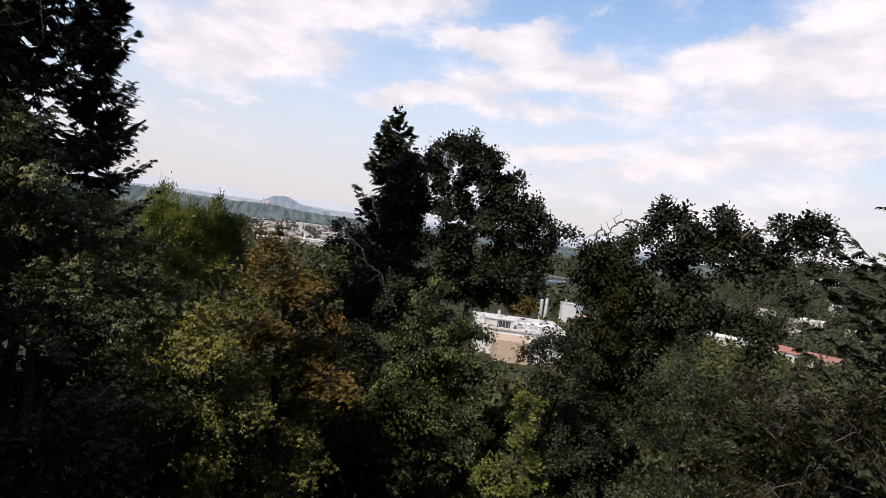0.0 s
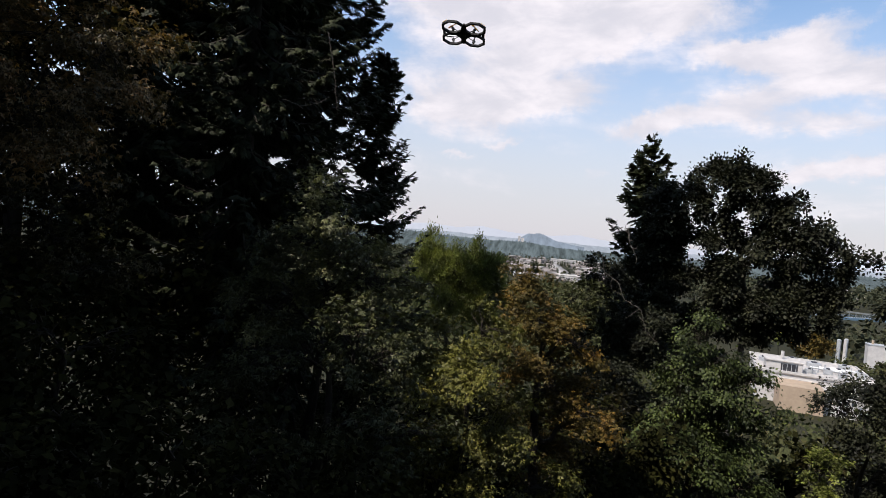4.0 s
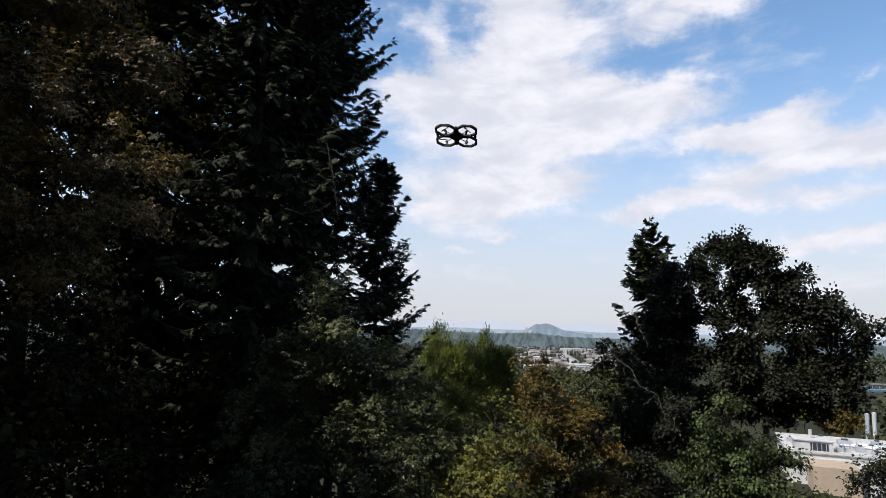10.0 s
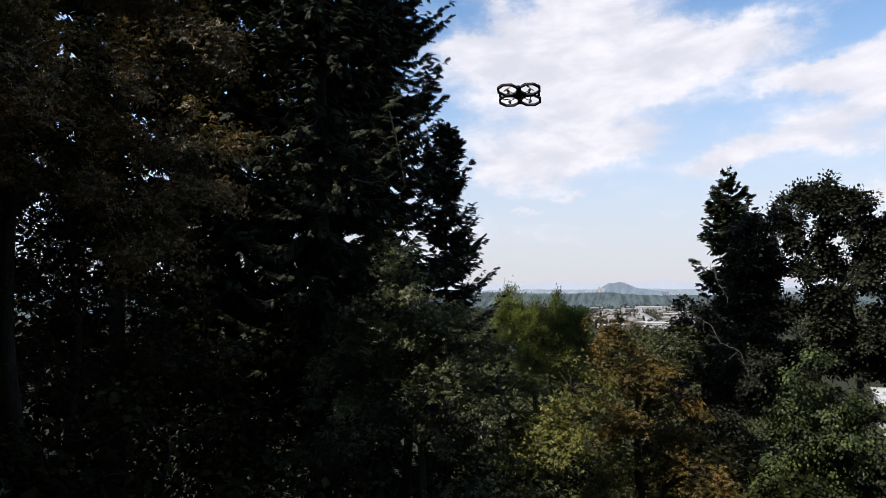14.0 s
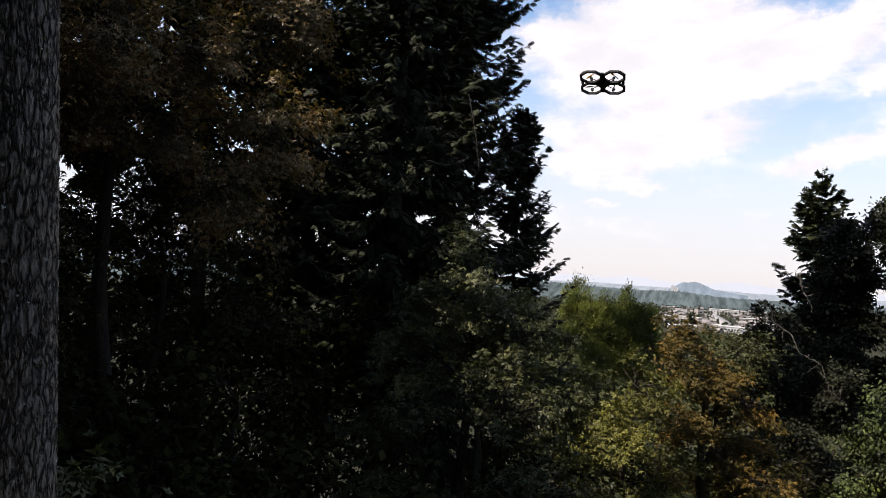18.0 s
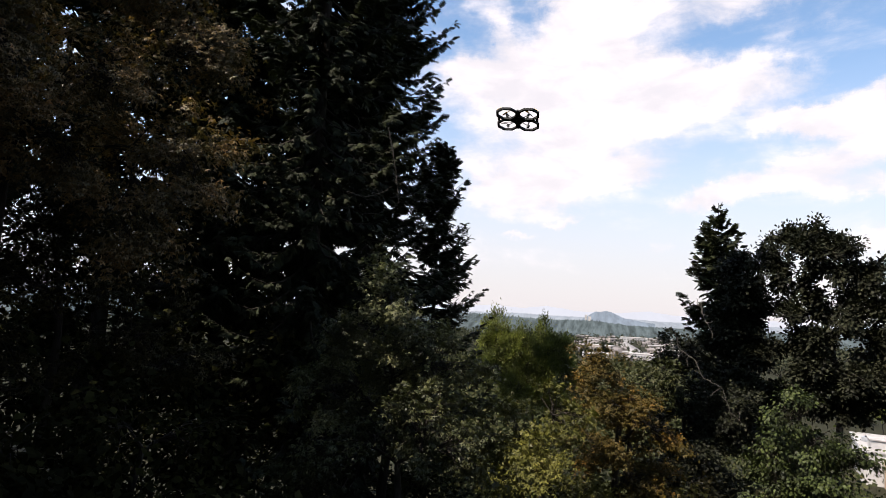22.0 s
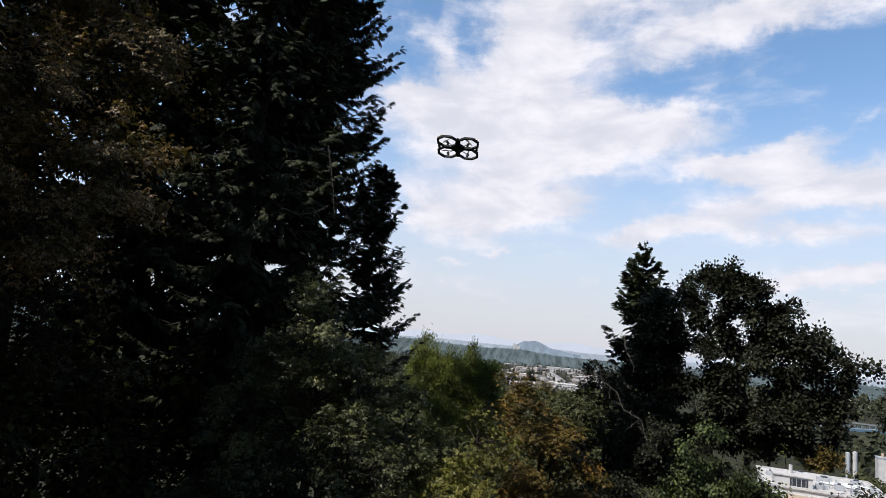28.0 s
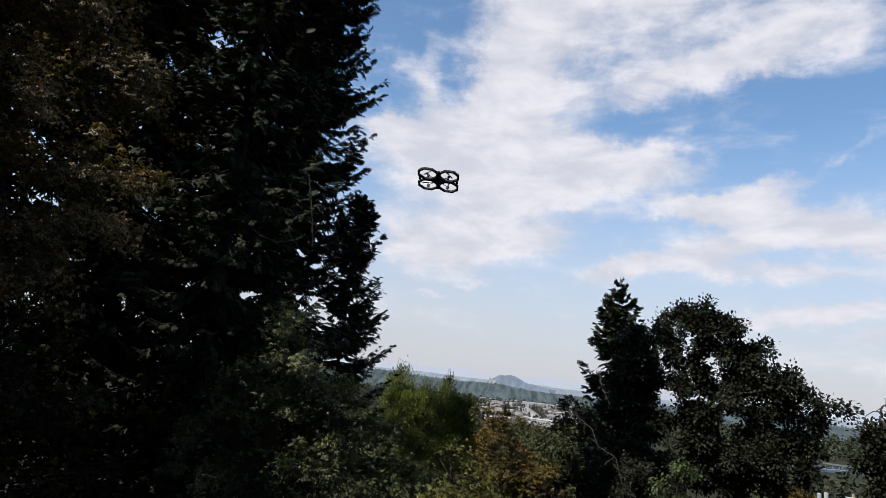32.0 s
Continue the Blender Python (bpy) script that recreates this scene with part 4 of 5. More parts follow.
broadleaf("willow_tree", "bushy yellow-green tree with feathery upright tops", xy(-6.5, 41), 40,
          [(-5.1, -1.0, 0.47), (-5.1, -1.9, 0.84), (-5.4, -2.9, 1.05), (-4.5, -3.3, 1.05), (-4.8, -4.8, 1.46), (-3.8, -4.2, 0.94), (-3.4, -2.9, 0.68), (-3.0, -5.6, 1.20), (-4.7, -6.7, 1.46), (-7.2, -1.9, 0.47), (-7.4, -2.4, 0.73), (-6.7, -3.0, 0.94), (-7.5, -3.6, 1.05), (-6.6, -4.9, 1.36), (-8.0, -2.7, 0.58), (-9.7, -0.6, 0.42), (-10.0, -1.5, 0.63), (-9.2, -1.5, 0.63), (-8.8, -0.7, 0.26), (-9.7, -2.6, 1.05), (-10.5, -2.9, 0.73), (-8.7, -2.7, 0.84), (-9.2, -4.2, 1.36), (-10.3, -4.8, 1.15), (-7.9, -4.5, 1.15), (-6.0, -6.8, 1.46), (-7.7, -6.9, 1.46), (-3.6, -8.1, 1.46)],
          LIME, NARROW, 0.17, 1.0, 33, trunk_r=0.12, droop=-1.2, cluster=0.3, per=44, flat=0.9, face=0.8, tuft=0.34, fill=1.8)
broadleaf("maple_tree", "maple with orange upper leaves among green ones", xy(1.5, 18.5), 18,
          [(-0.5, -3.5, 0.26), (-0.5, -4.3, 0.37), (-0.0, -5.1, 0.47), (-1.0, -6.6, 1.5), (1.0, -7.4, 1.8), (2.6, -7.9, 2.0), (4.6, -9.6, 2.4), (-0.6, -11.2, 2.8), (2.6, -13.5, 3), (5.6, -15, 2.6), (3.2, -19, 3.2)], MAPLE_ORANGE, LOBED, 0.105, 0.62, 44, cluster=0.36, per=54, flat=0.25, droop=0.6, tuft=0.5, fill=1.8)
broadleaf("maple_tree", "dark olive maple filling the gap before the town", xy(4, 27), 26,
          [(-2.2, -6.0, 1.15), (-0.4, -6.6, 1.26), (1.6, -5.5, 0.94), (3.5, -5.0, 1.05), (5.0, -4.3, 0.94), (4.0, -6.7, 1.46), (1.2, -7.5, 1.46), (-1.2, -8.3, 1.46), (5.3, -6.0, 1.31), (2.6, -8.6, 1.78)],
          OLIVE, LOBED, 0.14, 0.62, 47, cluster=0.42, per=44, flat=0.3, droop=0.5, tuft=0.55, fill=1.8)
broadleaf("maple_tree", "spreading maple turning yellow-green", xy(-5, 16.5), 16,
          [(-4.2, -9.0, 2.5), (-7.6, -10.6, 2.7), (-4.8, -13.6, 3.2), (-9, -15, 3.2), (-1.5, -17.4, 3.6), (-6, -19.5, 3.8), (2.2, -22, 3.6), (-10.5, -20.5, 3.8), (-2, -24, 4)], MAPLE_GOLD, LOBED, 0.115, 0.62, 34, cluster=0.38, per=48, flat=0.25, droop=0.6, tuft=0.52, fill=1.8)
OAK_UPPER = [(12.2, 5.5, 0.94), (10.9, 5.3, 0.73), (10.3, 3.9, 1.15), (13.2, 6.1, 0.58), (11.7, 3.1, 1.15), (14.0, 3.6, 0.68), (10.5, 1.9, 1.31), (12.9, 1.6, 0.78), (11.2, -0.1, 1.46), (14.9, 7.1, 0.94), (16.4, 7.1, 0.94), (15.6, 5.7, 1.15), (14.4, 4.9, 0.58), (17.6, 6.1, 0.84), (18.7, 6.1, 0.68), (18.0, 4.6, 0.94), (16.3, 4.2, 0.68), (15.2, 2.7, 0.73), (19.9, 4.0, 1.15), (20.9, 4.4, 0.58), (19.5, 2.8, 0.68), (22.0, 2.2, 1.05), (23.0, 2.5, 0.68), (21.2, 0.8, 1.15), (24.2, 1.3, 0.52), (25.3, 0.7, 0.52), (26.4, 0.3, 0.31), (24.4, -0.7, 0.73), (22.8, -0.4, 0.94)]
OAK_LOWER = [(14.8, 0.7, 0.94), (16.8, 1.5, 1.15), (18.4, 1.1, 1.15), (18.8, 2.8, 0.68), (15.1, -1.2, 1.05), (17.6, -1.0, 1.46), (20.3, -1.7, 1.46), (23.0, -2.5, 1.20), (24.6, -2.8, 0.73), (16.3, -3.2, 1.46), (19.0, -4.0, 1.46), (21.7, -4.2, 1.36), (23.8, -4.5, 0.84), (16.5, -5.5, 1.26), (21.8, -5.8, 0.73), (18.8, -6.6, 1.26), (20.5, -5.6, 0.94), (12.3, -2.6, 1.46), (9.8, -0.8, 1.46), (9.0, -2.9, 1.57), (11.3, -5.3, 1.57), (14.0, -6.6, 1.46), (9.8, -6.0, 1.57), (12.2, -8.8, 1.83), (15.4, -9.6, 1.67), (8.5, -8.2, 1.67)]
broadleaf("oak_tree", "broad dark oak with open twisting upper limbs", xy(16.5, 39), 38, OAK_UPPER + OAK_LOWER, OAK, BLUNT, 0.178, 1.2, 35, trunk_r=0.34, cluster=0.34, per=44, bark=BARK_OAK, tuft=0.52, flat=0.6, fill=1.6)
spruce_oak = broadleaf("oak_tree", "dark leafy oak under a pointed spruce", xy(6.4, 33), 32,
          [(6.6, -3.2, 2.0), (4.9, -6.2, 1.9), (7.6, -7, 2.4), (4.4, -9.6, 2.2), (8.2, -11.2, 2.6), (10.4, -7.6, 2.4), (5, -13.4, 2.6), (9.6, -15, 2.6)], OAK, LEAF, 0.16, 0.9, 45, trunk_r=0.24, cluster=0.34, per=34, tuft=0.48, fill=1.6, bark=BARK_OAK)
broadleaf("ivy_column", "tree stem wrapped in dense bright green ivy", xy(15.5, 26.5), 26,
          [(14.8, -6.6, 1.6), (18.8, -9.6, 1.6), (19.6, -12.6, 1.7), (16, -8.8, 2.0), (13.4, -9.8, 2.0), (17, -11.8, 2.4), (14, -13, 2.5), (18, -15, 2.4), (12, -15.6, 2.6), (15.2, -17, 3), (19, -18.6, 2.4), (11.4, -20, 2.8), (15.6, -22, 3.2), (19.4, -22.6, 2.6), (12.4, -23.5, 2.8), (17.6, -20.4, 2.4), (13.2, -17.6, 2.2)],
          IVY, LEAF, 0.13, 0.9, 36, cluster=0.34, per=32, face=1.3, droop=0.9, tuft=0.48, fill=1.8)
broadleaf("young_tree", "olive green sapling between bigger trees", xy(8.6, 26.5), 26, [(8.6, -14.2, 1.5), (7.6, -16.6, 2.2), (9.4, -19, 2.4), (7, -21.5, 3)], SHRUB, LEAF, 0.2, 1.1, 37, trunk_r=0.1)
ARCH_UPPER = [(34.1, 3.2, 0.94), (35.6, 2.7, 0.94), (33.7, 1.8, 0.84), (37.1, 2.0, 1.15), (38.8, 2.8, 0.84), (39.5, 3.4, 0.47), (40.8, 2.0, 0.94), (39.1, 0.9, 1.26), (43.3, 3.2, 0.63), (44.9, 3.9, 0.89), (46.0, 3.3, 0.68), (46.4, 1.8, 0.63), (44.9, 2.3, 0.89), (43.5, 1.4, 0.94), (42.1, 0.8, 1.05), (41.0, 0.1, 0.94), (43.3, -0.9, 0.58), (42.5, -1.5, 0.42), (39.8, -0.9, 0.68), (46.3, 0.7, 0.37), (36.8, 0.2, 1.26), (34.4, -0.1, 1.26), (32.0, 0.7, 0.78), (31.0, -0.5, 1.05), (29.6, -1.1, 1.05), (28.4, -1.9, 1.05), (27.8, -3.0, 0.73), (29.0, -4.9, 1.36), (30.4, -3.6, 1.57)]
ARCH_LOWER = [(32.8, -2.8, 1.41), (35.7, -2.5, 1.41), (37.6, -2.2, 1.05), (34.5, -5.1, 1.46), (36.9, -4.8, 1.15), (39.2, -4.5, 0.78), (32.7, -5.9, 1.57), (39.8, -5.3, 0.68), (41.0, -5.2, 0.78), (42.5, -5.5, 0.68), (43.8, -5.4, 0.68), (43.1, -6.7, 0.68), (42.4, -7.9, 0.52), (45.1, -2.0, 0.37), (45.2, -2.8, 0.26), (37.2, -6.7, 1.05), (34.8, -7.6, 1.31), (33.0, -8.4, 1.46), (30.7, -6.7, 1.57), (29.4, -7.9, 1.31), (30.7, -10.7, 1.67), (33.7, -10.8, 1.67), (30.1, -13.8, 1.78), (33.2, -14.3, 1.78)]
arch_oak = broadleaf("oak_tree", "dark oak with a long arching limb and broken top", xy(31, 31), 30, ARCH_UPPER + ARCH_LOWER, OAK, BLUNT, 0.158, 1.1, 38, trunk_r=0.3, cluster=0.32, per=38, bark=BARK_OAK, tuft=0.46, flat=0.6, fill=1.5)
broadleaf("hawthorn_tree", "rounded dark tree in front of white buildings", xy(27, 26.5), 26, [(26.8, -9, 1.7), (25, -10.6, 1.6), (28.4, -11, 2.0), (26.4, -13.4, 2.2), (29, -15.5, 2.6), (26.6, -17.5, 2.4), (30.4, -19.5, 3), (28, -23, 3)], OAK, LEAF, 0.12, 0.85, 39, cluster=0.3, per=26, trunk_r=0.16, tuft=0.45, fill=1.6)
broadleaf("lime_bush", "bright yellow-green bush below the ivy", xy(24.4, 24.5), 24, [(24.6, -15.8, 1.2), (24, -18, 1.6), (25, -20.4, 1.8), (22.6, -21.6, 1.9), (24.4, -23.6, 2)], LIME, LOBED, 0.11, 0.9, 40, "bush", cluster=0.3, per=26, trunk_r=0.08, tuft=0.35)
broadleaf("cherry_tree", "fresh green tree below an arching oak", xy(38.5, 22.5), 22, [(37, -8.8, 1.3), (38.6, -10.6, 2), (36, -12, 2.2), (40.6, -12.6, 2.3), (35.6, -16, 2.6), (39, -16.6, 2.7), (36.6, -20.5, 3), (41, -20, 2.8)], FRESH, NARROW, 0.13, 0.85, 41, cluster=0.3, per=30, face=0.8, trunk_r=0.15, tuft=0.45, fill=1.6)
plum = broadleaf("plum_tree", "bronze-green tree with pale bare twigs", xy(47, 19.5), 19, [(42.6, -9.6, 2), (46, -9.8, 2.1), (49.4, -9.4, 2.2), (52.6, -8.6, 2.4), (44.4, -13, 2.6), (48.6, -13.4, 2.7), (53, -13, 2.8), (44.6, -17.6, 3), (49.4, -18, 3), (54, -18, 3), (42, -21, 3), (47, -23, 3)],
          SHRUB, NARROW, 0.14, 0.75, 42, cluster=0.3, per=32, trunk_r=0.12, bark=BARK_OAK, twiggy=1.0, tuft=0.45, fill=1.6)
broadleaf("ivied_stem", "stem of the arching oak wrapped in dark ivy", xy(31, 29), 28.6, [(31, -2.6, 1.2), (31.2, -5, 1.3), (31, -7.6, 1.5), (30.8, -10.4, 1.6), (31, -13.4, 1.8), (30.6, -16.6, 2.0), (30.8, -20, 2.2), (30.6, -23.6, 2.4)],
          PAINTED_SHADE_LEAF, LEAF, 0.14, 1.8, 46, cluster=0.36, per=30, droop=0.9, face=1.2, trunk_r=0.3)
bare_limb(edge_fir, [(-20.5, 16.2), (-19.9, 13.9), (-19.5, 11.9), (-19.1, 9.4)], 0.018, 19.5)
bare_limb(edge_fir, [(-24.0, 10.1), (-22.4, 9.7), (-20.9, 10.1), (-19.8, 10.9)], 0.02, 19.5)
bare_limb(spruce_oak, [(6.0, -1.2), (6.3, -2.6), (7.6, -3.4), (8.2, -4.8), (9.7, -5.5), (10.3, -7.4), (11.3, -8.1)], 0.032, 29.6)
bare_limb(spruce_oak, [(8.0, 1.4), (8.2, 0.2), (8.9, -1.0)], 0.05, 30)
bare_limb(arch_oak, [(32.6, 0.6), (32.2, 2.2), (30.8, 2.3), (29.9, 1.4), (29.6, 0.2)], 0.06, 29.5)
bare_limb(arch_oak, [(28.9, -0.6), (28.6, 0.7), (29.0, 1.2), (29.5, 1.0)], 0.06, 29.5)
bare_limb(arch_oak, [(40.4, 1.9), (41.2, 2.9), (42.4, 2.8), (43.4, 2.2)], 0.06, 29.5)
bare_limb(plum, [(44.4, -19), (45.6, -17.2), (47.4, -16.2), (49, -13.6)], 0.02, 18)
bare_limb(plum, [(46.4, -21), (48.6, -17.6), (50.4, -15.6), (51.2, -12.6)], 0.02, 18)
bare_limb(plum, [(49.2, -12.6), (50.4, -11.4), (49.4, -10.6)], 0.018, 18)
# leafy understory that fills the slope between the trees; its shade is mostly leaf colour
urng = np.random.default_rng(9)
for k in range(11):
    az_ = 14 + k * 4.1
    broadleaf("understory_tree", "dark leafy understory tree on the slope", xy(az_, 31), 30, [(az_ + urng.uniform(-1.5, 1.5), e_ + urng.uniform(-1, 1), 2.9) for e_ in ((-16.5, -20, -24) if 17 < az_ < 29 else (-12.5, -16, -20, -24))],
              PAINTED_SHADE_LEAF if k % 3 else SHRUB, LEAF, 0.32, 0.35, 250 + k, trunk_r=0.12, cluster=0.5, per=24, group="trees of the understory")
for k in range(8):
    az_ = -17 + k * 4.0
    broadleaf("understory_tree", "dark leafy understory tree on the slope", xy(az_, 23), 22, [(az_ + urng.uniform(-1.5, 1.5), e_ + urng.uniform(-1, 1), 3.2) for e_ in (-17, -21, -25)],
              PAINTED_SHADE_LEAF, LEAF, 0.22, 0.5, 270 + k, trunk_r=0.1, cluster=0.45, per=30, group="trees of the understory")
# undergrowth, its shade put into the leaf colour
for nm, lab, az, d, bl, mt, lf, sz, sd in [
    ("shrub", "dark shaded shrub under the maple", -40, 11, [(-36, -12, 4), (-42, -10, 4), (-39, -17, 5), (-46, -15, 5), (-33, -17, 4.5)], PAINTED_SHADE_LEAF, LEAF, 0.15, 51),
    ("shrub", "shaded shrub with a few pale leaf sprays", -50, 8, [(-51, -19, 4), (-56, -22, 4), (-47, -24, 5)], PAINTED_SHADE_LEAF, LEAF, 0.15, 52),
    ("shrub", "dark shrub at the foot of the slope", -13, 10, [(-15, -23, 4), (-20, -26, 4.5), (-26, -23, 4.5), (-10, -28, 4)], PAINTED_SHADE_LEAF, LEAF, 0.15, 53),
    ("shrub", "dark shaded shrub below the maple trunk", -50, 9, [(-53, -12, 4), (-48, -12, 4), (-51, -16, 4.5), (-45.5, -17, 4), (-55, -17, 4)], PAINTED_SHADE_LEAF, LEAF, 0.15, 58),
    ("background_tree", "dark leafy tree on the shaded hillside", -44, 30, [(-36, -1, 3.4), (-42, 2, 3.4), (-39, -5, 3.8), (-46, -2, 3.6), (-43, -8, 4)], PAINTED_SHADE_LEAF, LEAF, 0.27, 54),
    ("background_tree", "dark leafy tree on the shaded hillside", -54, 28, [(-50, 3, 3.4), (-56, 2, 3.6), (-53, -5, 4), (-60, -2, 3.8), (-57, -9, 4)], PAINTED_SHADE_LEAF, LEAF, 0.27, 55),
    ("background_tree", "dark leafy tree on the shaded hillside", -67, 26, [(-64, 3, 4), (-70, 2, 4), (-67, -5, 4.5), (-75, -1, 5)], PAINTED_SHADE_LEAF, LEAF, 0.27, 56),
    ("background_tree", "dark leafy tree on the shaded hillside", -30, 33, [(-28, -4, 3), (-33, -1, 3.2), (-30, -8, 3.4), (-24, -5, 3), (-34, -7, 3.4), (-26, -12, 4), (-34, -13, 4)], PAINTED_SHADE_LEAF, LEAF, 0.27, 57),
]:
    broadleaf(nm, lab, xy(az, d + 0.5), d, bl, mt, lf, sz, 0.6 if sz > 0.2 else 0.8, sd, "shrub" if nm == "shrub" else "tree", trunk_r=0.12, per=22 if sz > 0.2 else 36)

# bushes close by on the left: light on the first, shade on the rest, put into leaf colour
for az_, d_, e_, mt_, lab_ in ((-51, 4.6, -19, MAPLE_GREEN, "bush with its light put into brighter leaves"), (-60, 4.4, -27, PAINTED_SHADE_LEAF, "low dark bush beside the fir trunk"), (-68, 5, -24, PAINTED_SHADE_LEAF, "low dark bush behind the fir trunk"),
                           (-54, 5.4, -19.5, PAINTED_SHADE_LEAF, "low dark bush on the forest floor"), (-57, 6.4, -16, PAINTED_SHADE_LEAF, "low dark bush on the forest floor"), (-44, 5.6, -26, PAINTED_SHADE_LEAF, "low dark bush on the forest floor"), (-36, 6.4, -28, PAINTED_SHADE_LEAF, "low dark bush on the forest floor"), (-75, 6, -20, PAINTED_SHADE_LEAF, "low dark bush on the forest floor")):
    broadleaf("near_bush", lab_, xy(az_, d_), d_, [(az_, e_, 3.5), (az_ - 4, e_ - 4, 4.5), (az_ + 4, e_ - 5, 4.5), (az_ + 1, e_ - 9, 5)], mt_, LOBED, 0.085, 0.24, 280 + int(-az_), "bush", trunk_r=0.02, cluster=0.16, per=16, twiggy=0.4)

# the thicket that closes the shaded hillside, that shade put into its leaf colour
trng = np.random.default_rng(5)
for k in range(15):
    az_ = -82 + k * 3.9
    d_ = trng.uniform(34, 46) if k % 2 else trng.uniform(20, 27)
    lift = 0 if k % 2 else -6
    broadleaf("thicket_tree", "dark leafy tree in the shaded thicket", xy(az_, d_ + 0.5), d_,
              [(az_ + trng.uniform(-2.5, 2.5), lift + e_ + trng.uniform(-1, 1), 3.4) for e_ in (2, -1.5, -5, -9, -13)], PAINTED_SHADE_LEAF, LEAF, 0.34, 0.45, 200 + k, trunk_r=0.14, cluster=0.7, per=20, group="trees of the thicket")
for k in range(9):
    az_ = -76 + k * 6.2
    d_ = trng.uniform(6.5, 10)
    broadleaf("fern_bush", "low dark bush on the shaded forest floor", xy(az_, d_), d_, [(az_ - 3, -25, 4.5), (az_ + 2, -21, 4), (az_ + 4, -27, 4.5)], PAINTED_SHADE_LEAF, LEAF, 0.14, 0.8, 230 + k, "bush", trunk_r=0.05, group="bushes of the forest floor")
# ---- valley: woods, river, works, town ----


def far_trees(name, label, spots, heights, seed, mat, leaves=46, leaf=1.5):
    """Many distant trees as clumps of leaf sprays: a dome of sprays on a short stem each."""
    rng = np.random.default_rng(seed)
    n = len(spots)
    z = ground_z(spots[:, 0], spots[:, 1])
    w = heights * rng.uniform(0.3, 0.48, n)
    point = rng.random(n) < 0.28
    w = np.where(point, w * 0.55, w)
    q = rng.normal(size=(n, leaves, 3))
    q /= np.linalg.norm(q, axis=2, keepdims=True)
    q *= rng.uniform(0.55, 1.05, (n, leaves, 1))
    q[..., 2] = q[..., 2] * 0.5 + 0.5
    taper = np.where(point[:, None], 1.15 - q[..., 2].clip(0, 1), 1.0)
    at = np.stack([spots[:, None, 0] + q[..., 0] * w[:, None] * taper, spots[:, None, 1] + q[..., 1] * w[:, None] * taper, z[:, None] + q[..., 2] * heights[:, None]], -1)
    nrm = q.copy()
    nrm[..., 2] = q[..., 2] - 0.3
    nrm += rng.normal(0, 0.4, nrm.shape)
    ahead = rng.normal(size=at.shape)
    size = np.repeat(heights * leaf / math.sqrt(leaves), leaves) * rng.uniform(0.6, 1.2, n * leaves)
    v, f = scatter(LEAF, at.reshape(-1, 3) , ahead.reshape(-1, 3), nrm.reshape(-1, 3), size, 1.4)
    return tagged(linked(name, mesh_of(name, v, f), None, "", mat), label, "woods", "", "stuff")


def spots_in(rng, n, az0, az1, d0, d1, avoid=()):
    a = np.radians(rng.uniform(az0, az1, n))
    d = np.sqrt(rng.uniform(d0 * d0, d1 * d1, n))
    p = np.stack([d * np.sin(a), d * np.cos(a)], -1)
    for ax, ay, ar in avoid:
        p = p[np.hypot(p[:, 0] - ax, p[:, 1] - ay) > ar]
    return p


rng = np.random.default_rng(77)
foot = [(22, 230, 27), (26.5, 328, 16), (28.6, 335, 11), (47.6, 345, 13), (45, 345, 13), (41.0, 362, 16)]
keep = [(*polar(a_, 0, d_)[:2], r_) for a_, d_, r_ in foot]
s = spots_in(rng, 420, -14, 56, 75, 215, keep)
b_, d_ = np.degrees(np.arctan2(s[:, 0], s[:, 1])), np.hypot(s[:, 0], s[:, 1])
s = s[(np.abs(b_ - 22) > 4.5) | (d_ < 170)]
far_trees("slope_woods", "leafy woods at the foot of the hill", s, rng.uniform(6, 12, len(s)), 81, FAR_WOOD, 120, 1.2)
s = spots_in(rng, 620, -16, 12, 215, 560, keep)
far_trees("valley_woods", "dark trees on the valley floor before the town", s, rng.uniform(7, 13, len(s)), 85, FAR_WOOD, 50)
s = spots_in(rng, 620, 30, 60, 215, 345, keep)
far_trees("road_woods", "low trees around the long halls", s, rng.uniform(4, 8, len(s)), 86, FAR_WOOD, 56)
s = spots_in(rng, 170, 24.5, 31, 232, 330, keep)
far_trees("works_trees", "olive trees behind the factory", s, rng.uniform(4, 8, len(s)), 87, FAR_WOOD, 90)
s = spots_in(rng, 1700, 9, 34, 340, 1500, keep)
b_, d_ = np.degrees(np.arctan2(s[:, 0], s[:, 1])), np.hypot(s[:, 0], s[:, 1])
s = s[~((d_ > 520) & (d_ < 760) & (b_ > 22) & (b_ < 31)) & ~((d_ > 440) & (d_ < 540) & (b_ > 24) & (b_ < 28))]
s = s[(np.hypot(s[:, 0], s[:, 1]) > 345) | (rng.random(len(s)) < 0.5)]
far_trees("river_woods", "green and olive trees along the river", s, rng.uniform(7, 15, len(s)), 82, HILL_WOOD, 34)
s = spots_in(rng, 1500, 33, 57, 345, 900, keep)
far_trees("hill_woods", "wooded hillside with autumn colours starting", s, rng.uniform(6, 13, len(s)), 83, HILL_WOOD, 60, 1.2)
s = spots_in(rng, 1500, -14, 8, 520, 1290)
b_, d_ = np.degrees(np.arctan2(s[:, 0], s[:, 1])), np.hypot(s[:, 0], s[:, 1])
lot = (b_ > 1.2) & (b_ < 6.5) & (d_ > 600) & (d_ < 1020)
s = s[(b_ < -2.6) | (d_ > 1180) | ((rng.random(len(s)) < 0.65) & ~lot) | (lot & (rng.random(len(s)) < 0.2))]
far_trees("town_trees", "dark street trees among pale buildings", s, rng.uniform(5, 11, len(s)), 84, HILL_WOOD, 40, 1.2)

